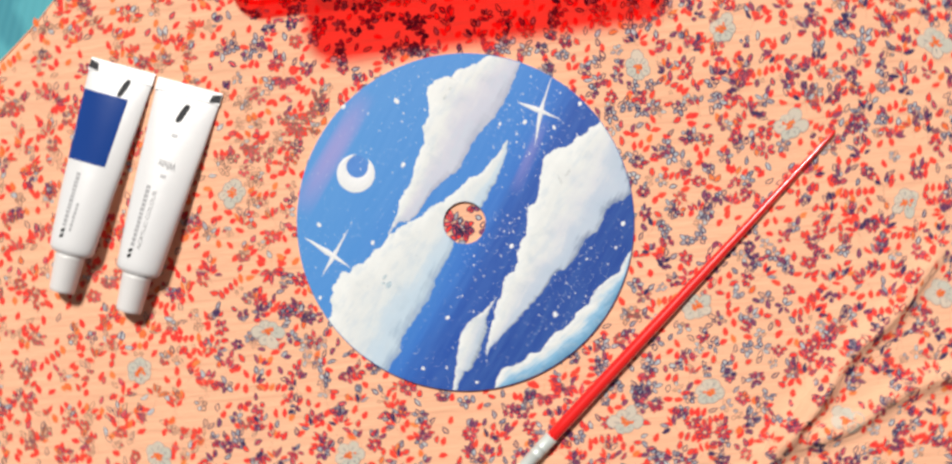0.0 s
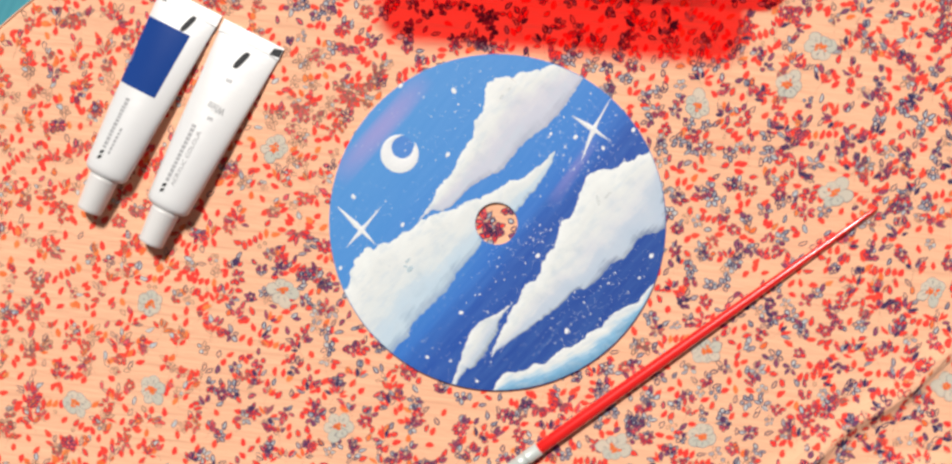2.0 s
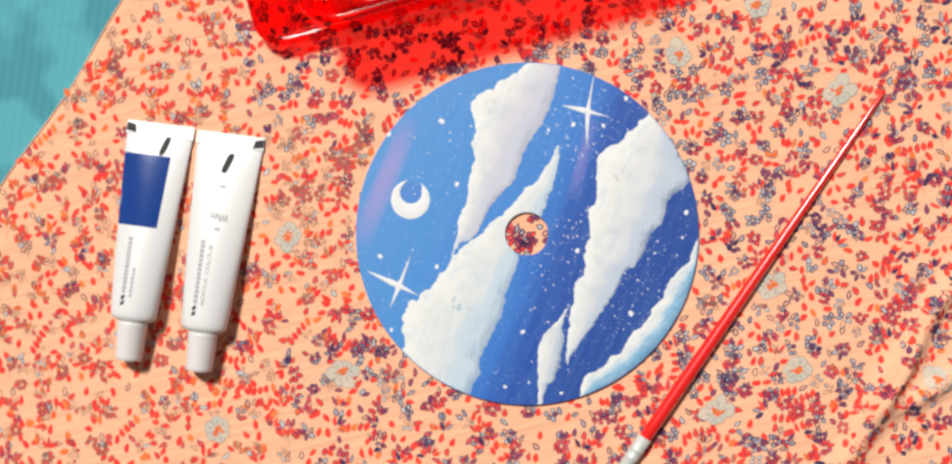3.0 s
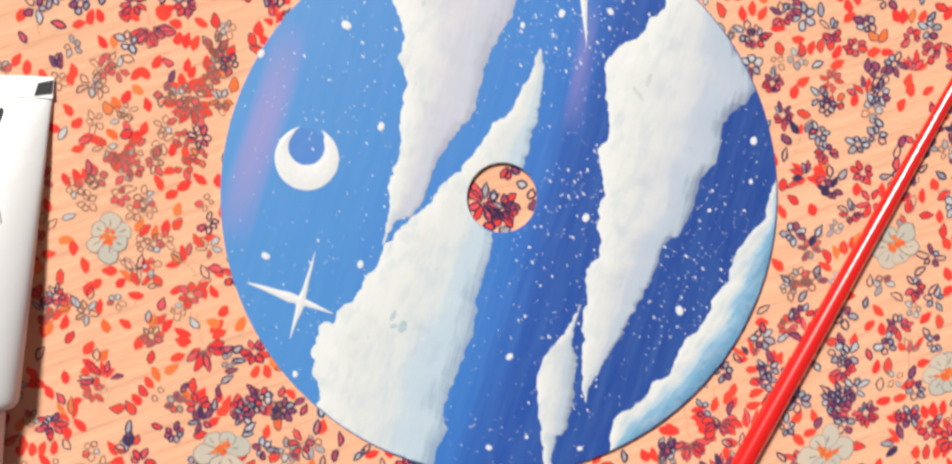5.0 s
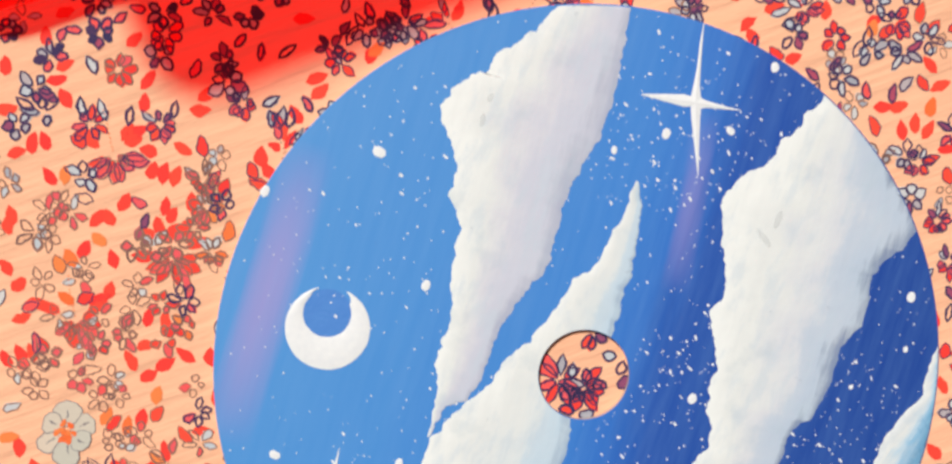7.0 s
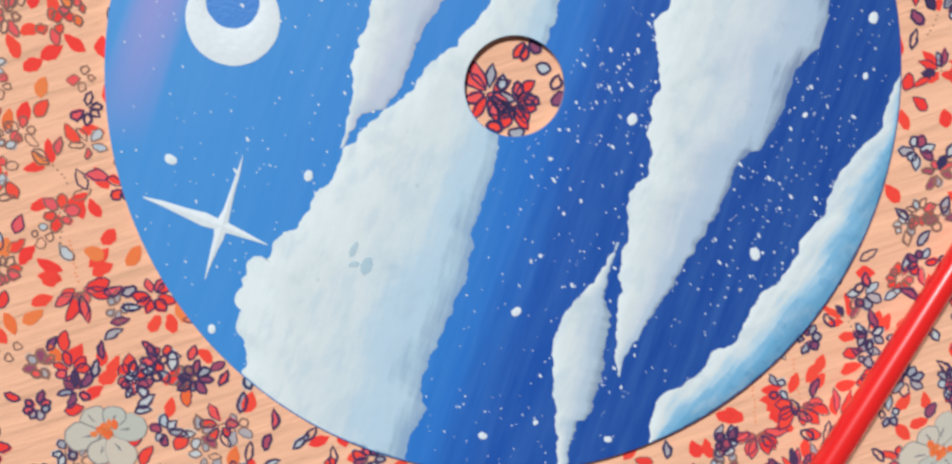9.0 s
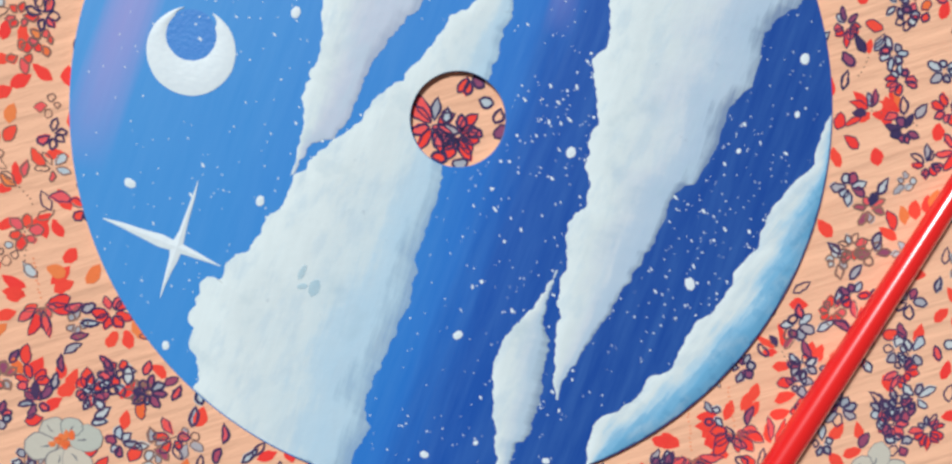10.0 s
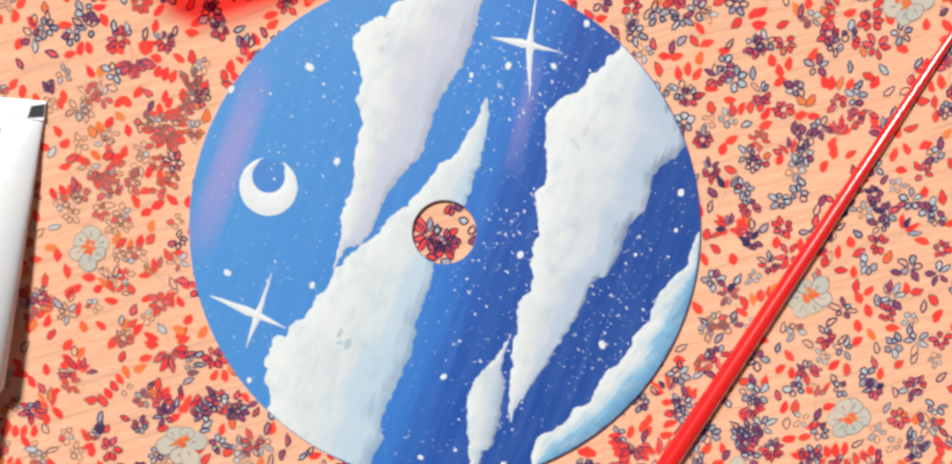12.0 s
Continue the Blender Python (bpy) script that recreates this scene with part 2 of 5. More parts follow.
DARK_PRINT = plain("dark_grey_print", (0.02, 0.022, 0.026), (0.05, 0.05, 0.055), 0.5, 0.8, 0)
PRINT_GREY = plain("dark_grey_letters", (0.25, 0.25, 0.26), (0.36, 0.36, 0.37), 0.5, 0.8, 0)
GREY_PRINT = plain("grey_print", (0.30, 0.30, 0.32), (0.45, 0.45, 0.46), 0.5, 0.8, 0)
RED_LACQUER = plain("red_lacquer", (0.92, 0.016, 0.012), (0.84, 0.013, 0.011), 0.16, 0.12, 0.04, 0, 0.0003)
ALUMINIUM = plain("brushed_aluminium", (0.72, 0.77, 0.73), (0.60, 0.66, 0.63), 0.4, 0.3, 0.2, 0.15)
BRISTLE = plain("brown_bristle", (0.12, 0.06, 0.03), (0.2, 0.1, 0.05), 0.7, 1.5, 0.5)
gloss = RED_LACQUER.node_tree.nodes["Principled BSDF"]
gloss.inputs["Coat Weight"].default_value, gloss.inputs["Coat Roughness"].default_value, gloss.inputs["Coat IOR"].default_value = 1.0, 0.25, 1.55
BLUE_LABEL.node_tree.nodes["Principled BSDF"].inputs["Specular IOR Level"].default_value = 0.4
DARK_PRINT.node_tree.nodes["Principled BSDF"].inputs["Specular IOR Level"].default_value = 0.1
TEAL = teal_material()


# ---- small helpers ----
def part(name, bm, material, parent=None, label="", smooth=True):
    """A bmesh in millimetres becomes one mesh object, in metres."""
    bmesh.ops.scale(bm, vec=(MM, MM, MM), verts=bm.verts)
    me = bpy.data.meshes.new(name)
    bm.to_mesh(me)
    bm.free()
    return from_mesh(name, me, material, parent, label, smooth)


def from_mesh(name, me, material, parent=None, label="", smooth=True):
    for m in material if isinstance(material, (list, tuple)) else [material]:
        me.materials.append(m)
    me.polygons.foreach_set("use_smooth", [smooth] * len(me.polygons))
    ob = new(name, me)
    ob.parent = parent
    return tagged(ob, label)


def base(name, x, y, turn=0.0, z=0.0):
    ob = new(name)
    ob.empty_display_size = 0.01
    ob.matrix_world = pose(x * MM, y * MM, z * MM, 0, 0, turn)
    return ob


def loft(bm, rings, closed=True, caps=True):
    """Skin over rings of points; returns the rings of vertices."""
    made = [[bm.verts.new(p) for p in ring] for ring in rings]
    for a, b in zip(made, made[1:]):
        n = len(a)
        for i in range(n if closed else n - 1):
            bm.faces.new((a[i], a[(i + 1) % n], b[(i + 1) % n], b[i]))
    if caps:
        bm.faces.new(made[0][::-1])
        bm.faces.new(made[-1])
    return made


def round_rect(x0, y0, x1, y1, r, z, steps=8):
    pts = []
    for cx, cy, a0 in ((x1 - r, y1 - r, 0), (x0 + r, y1 - r, 90), (x0 + r, y0 + r, 180), (x1 - r, y0 + r, 270)):
        for i in range(steps + 1):
            a = radians(a0 + 90 * i / steps)
            pts.append((cx + r * math.cos(a), cy + r * math.sin(a), z))
    return pts


# ---- the cloth and what lies under it ----
def edge_x(y):
    """Where the cloth's slanting edge runs."""
    return -148.0 + (y - 80.0) * 0.88 + 1.2 * math.sin(y * 0.11)


def ridge(x, y, ax, ay, bx, by, wide, high):
    dx, dy = bx - ax, by - ay
    n = math.hypot(dx, dy)
    run = ((x - ax) * dx + (y - ay) * dy) / n
    off = ((x - ax) * -dy + (y - ay) * dx) / n + 1.2 * math.sin(run * 0.13)
    along = max(0.0, min(1.0, (run + 14) / 14, (n + 14 - run) / 14))
    return high * along * math.exp(-(off / wide) ** 2)


def cloth_z(x, y):
    """Height of the cloth's face: slight waves, and folds at its far corner."""
    z = 0.35 * noise.noise((x * 0.018, y * 0.03, 1.0)) + 0.16 * noise.noise((x * 0.05 + 4, y * 0.075, 5.0))
    lies = math.hypot(x, y)
    z *= min(1.0, max(0.12, (lies - 52) / 40))
    z += ridge(x, y, 112, -76, 162, -16, 3.2, 4.4)
    z += ridge(x, y, 124, -76, 170, -52, 3.0, 3.6)
    z += ridge(x, y, 100, -92, 124, -64, 3.4, 3.2)
    return z


def build_cloth():
    step, y0, y1, right = 2.0, -190, 240, 270
    ys = np.arange(y0, y1 + 0.1, step)
    count = 270
    verts, faces = [], []
    for y in ys:
        left = max(edge_x(y), -330)
        for i in range(count):
            x = left + (right - left) * i / (count - 1)
            drop = -0.5 * math.exp(-((x - left) / 0.8)) if i < 4 else 0.0
            verts.append((x * MM, y * MM, (cloth_z(x, y) + drop) * MM))
    for j in range(len(ys) - 1):
        for i in range(count - 1):
            a = j * count + i
            faces.append((a, a + 1, a + 1 + count, a + count))
    me = bpy.data.meshes.new("face")
    me.from_pydata(verts, [], faces)
    cloth = base("floral_cloth", 0, 0)
    tagged(cloth, "peach cotton cloth printed with small red and navy flowers", "cloth")
    from_mesh("woven_face", me, CLOTH, cloth)
    bm = bmesh.new()
    spots = [(max(edge_x(y), -330), y) for y in np.arange(y0, y1 + 0.1, 4.0)]
    loft(bm, [[(x + 0.4 * math.cos(a), y, 0.5 * math.sin(a) - 0.45) for a in np.linspace(0, 2 * math.pi, 9)[:-1]] for x, y in spots])
    part("hem", bm, CLOTH, cloth, "pale folded hem along the cloth's edge")
    return cloth


def build_floor():
    bm = bmesh.new()
    n = 40
    grid = [[bm.verts.new((-700 + 1400 * i / n, -650 + 1400 * j / n, -1.2)) for i in range(n + 1)] for j in range(n + 1)]
    for j in range(n):
        for i in range(n):
            bm.faces.new((grid[j][i], grid[j][i + 1], grid[j + 1][i + 1], grid[j + 1][i]))
    ob = part("floor", bm, TEAL, None, "teal blotched fabric surface spread under the cloth")
    tagged(ob, category="floor", kind="structure")


build_floor()
CLOTH_THING = build_cloth()


# ---- the print on the cloth ----
class Print:
    """Flat printed shapes of one colour, a hair above the cloth."""

    def __init__(self, lift):
        self.verts, self.faces, self.lift = [], [], lift

    def fan(self, pts):
        k = len(self.verts)
        for x, y in pts:
            self.verts.append((x * MM, y * MM, (cloth_z(x, y) + self.lift) * MM))
        self.faces.append(tuple(range(k, k + len(pts))))

    def ring(self, outer, inner):
        k, n = len(self.verts), len(outer)
        for x, y in [*outer, *inner]:
            self.verts.append((x * MM, y * MM, (cloth_z(x, y) + self.lift) * MM))
        for i in range(n):
            j = (i + 1) % n
            self.faces.append((k + i, k + j, k + n + j, k + n + i))

    def make(self, name, material, parent, label=""):
        me = bpy.data.meshes.new(name)
        me.from_pydata(self.verts, [], self.faces)
        return tagged(from_mesh(name, me, material, parent, label, False), kind="stuff")


rnd = random.Random(7)


def leaf(x, y, angle, long, wide, pointed=0.6, n=12, full=0.85):
    """Outline of a leaf or petal that grows from (x, y); a lower full makes it broadest nearer its root."""
    ca, sa = math.cos(angle), math.sin(angle)
    pts = []
    bend = rnd.uniform(-0.08, 0.08) * long
    half = n // 2
    for i in range(n):
        u = i / half if i <= half else (n - i) / half
        side = 1 if i <= half else -1
        sharp = math.sin(math.pi * u ** full)
        w = side * wide / 2 * (pointed * sharp + (1 - pointed) * math.sqrt(max(0.0, sharp)))
        px, py = u * long, w + bend * math.sin(u * math.pi)
        px, py = px + rnd.uniform(-0.12, 0.12), py + rnd.uniform(-0.12, 0.12)
        pts.append((x + px * ca - py * sa, y + px * sa + py * ca))
    return pts


def shrunk(pts, by):
    cx, cy = sum(p[0] for p in pts) / len(pts), sum(p[1] for p in pts) / len(pts)
    made = []
    for x, y in pts:
        d = max(math.hypot(x - cx, y - cy), 1e-6)
        k = max(0.2, 1 - by / d)
        made.append((cx + (x - cx) * k, cy + (y - cy) * k))
    return made


red, navy, rose, pale, orange, brown, plum, ice = (Print(0.05), Print(0.11), Print(0.06), Print(0.045), Print(0.08), Print(0.10), Print(0.07), Print(0.055))


def weak_print(x, y):
    """Where the print has browner outlines and fewer coloured fills."""
    return x < -92 or (x < -61 and -16 < y < 48) or (x < -50 and 0 < y < 47)


def dark(x, y):
    return brown if rnd.random() < (0.75 if weak_print(x, y) else 0.12) else navy


def warm(x, y):
    return orange if rnd.random() < (0.18 if weak_print(x, y) else 0.08) else red


def outlined(pts, line, fill=None, off=0.2, thick=0.34):
    """A shape in dark outline, its colour printed a little out of register."""
    if fill is not None:
        ox, oy = rnd.uniform(-off, off), rnd.uniform(-off, off)
        fill.fan([(x + ox, y + oy) for x, y in shrunk(pts, 0.06)])
    line.ring(pts, shrunk(pts, thick * rnd.uniform(0.75, 1.3)))


def stem(x0, y0, x1, y1, line):
    n = max(2, int(math.hypot(x1 - x0, y1 - y0) / 0.7))
    for i in range(n):
        u = i / n
        x, y = x0 + (x1 - x0) * u + rnd.uniform(-0.15, 0.15), y0 + (y1 - y0) * u + rnd.uniform(-0.15, 0.15)
        line.fan([(x + 0.16 * math.cos(a), y + 0.16 * math.sin(a)) for a in (0.3, 1.9, 3.4, 5.0)])


def petals(x, y, a, n, spread, long, wide, fills, line, thick=0.34, start=0.5):
    """Petals round a point, or in a fan about the direction a."""
    lie, flat = rnd.uniform(0, 3.14), rnd.uniform(0.0, 0.35)
    for i in range(n):
        if n > 5 and rnd.random() < 0.1:
            continue
        b = a + (i - (n - 1) / 2) * spread + rnd.uniform(-0.22, 0.22)
        k = 1.08 - flat * math.sin(b - lie) ** 2
        pts = leaf(x + start * math.cos(b), y + start * math.sin(b), b, k * long * rnd.uniform(0.72, 1.25), wide * rnd.uniform(0.8, 1.15), rnd.uniform(0.15, 0.6), 12, rnd.uniform(0.9, 1.2))
        outlined(pts, line, rnd.choice(fills), 0.22, thick)


def red_leaf(x, y, a=None):
    """A plump red leaf, sometimes with a thin dark outline."""
    a = rnd.gauss(1.4, 0.7) if a is None else radians(a)
    long, wide = rnd.uniform(3.0, 3.9), rnd.uniform(1.7, 2.2)
    pts = leaf(x - long / 2 * math.cos(a), y - long / 2 * math.sin(a), a, long, wide, 0.55)
    warm(x, y).fan(pts)
    if rnd.random() < (0.12 if weak_print(x, y) else 0.3):
        dark(x, y).ring(pts, shrunk(pts, 0.2))


def lined_leaf(x, y, a=None):
    """A pointed leaf in dark outline, empty or thinly coloured."""
    a = rnd.gauss(1.4, 0.7) if a is None else radians(a)
    long, wide = rnd.uniform(2.9, 3.8), rnd.uniform(1.4, 1.9)
    pts = leaf(x - long / 2 * math.cos(a), y - long / 2 * math.sin(a), a, long, wide, 0.6)
    outlined(pts, dark(x, y) if weak_print(x, y) and rnd.random() < 0.5 else navy, rnd.choice((None, None, None, rose, ice) if weak_print(x, y) else (pale, None, None, ice, plum, rose)), 0.2, 0.26 if weak_print(x, y) else 0.42)


def grey_flower(x, y):
    """A round flower of grey-blue petals in navy outline."""
    n = rnd.choice((5, 5, 6, 6, 7))
    petals(x, y, rnd.uniform(0, 6.28), n, 2 * math.pi / n, rnd.uniform(2.1, 2.8), rnd.uniform(1.5, 1.9), (None, None, None, rose, ice) if weak_print(x, y) else (pale, pale, ice, ice, None, plum), dark(x, y), 0.36, 0.4)
    if rnd.random() < 0.4:
        lined_leaf(x + rnd.uniform(-2, 2), y + rnd.uniform(2.0, 3.0))


def red_flower(x, y):
    """A red flower with dark outlines, its petals fanned or all round."""
    line = dark(x, y)
    n = rnd.randint(6, 8)
    fan = rnd.random() < 0.5
    petals(x, y, -1.5 + rnd.uniform(-0.5, 0.5), n, 0.55 if fan else 2 * math.pi / n, rnd.uniform(2.0, 2.7), rnd.uniform(1.4, 1.8), (red, red, rose, rose, warm(x, y)), line, 0.27)
    if fan:
        petals(x, y, 1.6 + rnd.uniform(-0.3, 0.3), 3, 0.7, 2.4, 1.3, (pale, plum, None, ice), line, 0.36)


def plum_bunch(x, y):
    """A heavy dark flower, its petals half filled with plum."""
    n = rnd.choice((6, 7, 8))
    petals(x, y, rnd.uniform(0, 6.28), n, 2 * math.pi / n, rnd.uniform(1.9, 2.6), rnd.uniform(1.4, 1.75), (plum, rose, None) if weak_print(x, y) else (plum, pale, rose, pale, plum, navy), dark(x, y), 0.36, 0.4)
    for side in (-1, 1):
        if rnd.random() < 0.35:
            b = 1.5 + side * rnd.uniform(0.4, 1.3)
            outlined(leaf(x + 2.6 * math.cos(b), y + 2.6 * math.sin(b), b, 2.8, 1.5, 0.5), navy, rnd.choice((plum, red, rose)), 0.1, 0.36)


def faint_flower(x, y):
    """A flower in thin brown outline with hardly any colour in it."""
    n = rnd.choice((4, 5, 5))
    petals(x, y, rnd.uniform(0, 6.28), n, 2 * math.pi / n, rnd.uniform(1.7, 2.3), rnd.uniform(1.3, 1.6), (None, None, None, ice, rose) if weak_print(x, y) else (None, pale, ice), brown, 0.22, 0.4)


def fan_flower(x, y):
    """A large red flower seen from the side: a fan of petals below, red leaves beside it and a dotted stem."""
    petals(x, y, -1.6, 8, 0.42, 3.7, 1.9, (red, red, rose, red), brown if weak_print(x, y) else navy, 0.2, 1.0)
    petals(x, y, -1.6, 5, 0.6, 2.0, 1.3, (rose, red), brown, 0.2, 0.5)
    for side in (-1, 1):
        for k in range(2):
            b = 1.57 - side * rnd.uniform(0.7, 1.5)
            red.fan(leaf(x + 2.4 * math.cos(b), y + 1.0 + 1.6 * math.sin(b) + k, b, rnd.uniform(3.2, 4.2), 2.0, 0.5))
    stem(x, y + 1, x + rnd.uniform(-1, 1), y + 8, orange)


def red_row(x, y):
    """A spray of red leaves side by side over a row of small empty loops."""
    a, n = rnd.gauss(0.1, 0.35), rnd.randint(3, 5)
    for i in range(n):
        u = (i - (n - 1) / 2) * 2.25
        red_leaf(x + u * math.cos(a), y + u * math.sin(a), math.degrees(a) + 75 + rnd.uniform(-18, 18))
        if rnd.random() < 0.35:
            b = a - 1.5
            outlined(leaf(x + u * math.cos(a) + 2.2 * math.cos(b), y + u * math.sin(a) + 2.2 * math.sin(b), b, 1.6, 1.4, 0.1), brown, None, 0, 0.2)


def spray(x, y):
    """Narrow leaves that fan out from one foot, red ones and outlined ones mixed."""
    a = rnd.gauss(1.5, 0.6)
    n = rnd.randint(5, 8)
    line = dark(x, y)
    for i in range(n):
        b = a + (i - (n - 1) / 2) * 0.42 + rnd.uniform(-0.2, 0.2)
        d = rnd.uniform(0.3, 2.0)
        pts = leaf(x + d * math.cos(b), y - 1.5 + d * math.sin(b), b, rnd.uniform(2.4, 4.2), rnd.uniform(1.1, 1.7), 0.6)
        if rnd.random() < (0.62 if weak_print(x, y) else 0.5):
            warm(x, y).fan(pts)
            if rnd.random() < 0.25:
                line.ring(pts, shrunk(pts, 0.2))
        else:
            outlined(pts, line, rnd.choice((plum, navy, pale, rose, None) if not weak_print(x, y) else (None, None, orange, rose)), 0.2, 0.3)
    stem(x, y - 1.5, x - 4 * math.cos(a), y - 1.5 - 4 * math.sin(a), brown)


def posy(x, y):
    """A cluster: a flower or two, outlined leaves above, red leaves round it."""
    main = rnd.choices((spray, grey_flower, red_flower, plum_bunch, faint_flower), (5, 0.6, 4, 0, 2.5) if weak_print(x, y) else (6, 3, 4, 1.6, 0.6))[0]
    main(x, y)
    b = rnd.uniform(0, 6.28)
    if rnd.random() < 0.75:
        rnd.choice((faint_flower, spray, red_flower) if weak_print(x, y) else (grey_flower, spray, red_flower))(x + 4.3 * math.cos(b), y + 4.3 * math.sin(b))
    for k in range(rnd.randint(1, 3)):
        c = rnd.gauss(1.5, 0.6)
        lined_leaf(x + 4.2 * math.cos(c), y + 4.2 * math.sin(c), math.degrees(c) + rnd.uniform(-20, 20))
    for k in range(rnd.randint(3, 6) if weak_print(x, y) else rnd.randint(2, 4)):
        c = rnd.uniform(0, 6.28)
        d = rnd.uniform(2.8, 5.2)
        red_leaf(x + d * math.cos(c), y + d * math.sin(c))
    if rnd.random() < 0.4:
        stem(x, y, x + rnd.uniform(-2, 2), y - 6, brown)


def daisy(x, y, a, size):
    """One of the big pale daisies, a print of its own."""
    p, o, c = Print(0.13), Print(0.137), Print(0.26)
    n = 6
    for i in range(n):
        b = a + 2 * math.pi * i / n + rnd.uniform(-0.15, 0.15)
        squash = 0.68 + 0.32 * abs(math.cos(b - a - 0.4))
        pts = leaf(x + 0.7 * math.cos(b), y + 0.7 * math.sin(b), b, size * squash * rnd.uniform(0.8, 1.2), size * rnd.uniform(0.7, 0.95), 0.15, 20, 1.25)
        o.lift = p.lift + 0.007
        p.fan(pts)
        o.ring(pts, shrunk(pts, rnd.uniform(0.08, 0.26)))
        o.fan(leaf(x + 2.0 * math.cos(b), y + 2.0 * math.sin(b), b, size * 0.4 * squash, 0.3))
        p.lift += 0.014
    for i in range(12):
        b, d = rnd.uniform(0, 6.28), rnd.uniform(0, 1.3)
        c.fan(leaf(x + 1.4 * d * math.cos(b), y + d * math.sin(b), rnd.uniform(0, 6.28), rnd.uniform(0.9, 1.8), rnd.uniform(0.7, 1.2), 0.2))
    verts = p.verts + o.verts + c.verts
    k1, k2 = len(p.verts), len(p.verts) + len(o.verts)
    faces = p.faces + [tuple(i + k1 for i in f) for f in o.faces] + [tuple(i + k2 for i in f) for f in c.faces]
    me = bpy.data.meshes.new("daisy_print")
    me.from_pydata(verts, [], faces)
    ob = from_mesh("daisy_print", me, (DAISY_INK, GREY_INK, ORANGE_INK), CLOTH_THING, "", False)
    me.polygons.foreach_set("material_index", [0] * len(p.faces) + [1] * len(o.faces) + [2] * len(c.faces))
    return ob


DAISIES = [(-70.7, -39.7), (57.5, -70.6), (61.0, 55.0), (-83.3, 10.5), (82, -29.5), (87.3, -59.5), (167.2, -24.0), (-137.8, -95.9),
           (-41.1, -83.9), (-110.9, -85.0), (98.5, 83.6), (90.4, 68.6), (128.9, 114.1), (114.2, 34.6), (-117.4, -54.2), (154.5, 8.0),
           (134.4, -68.9), (163.9, 63.5)]


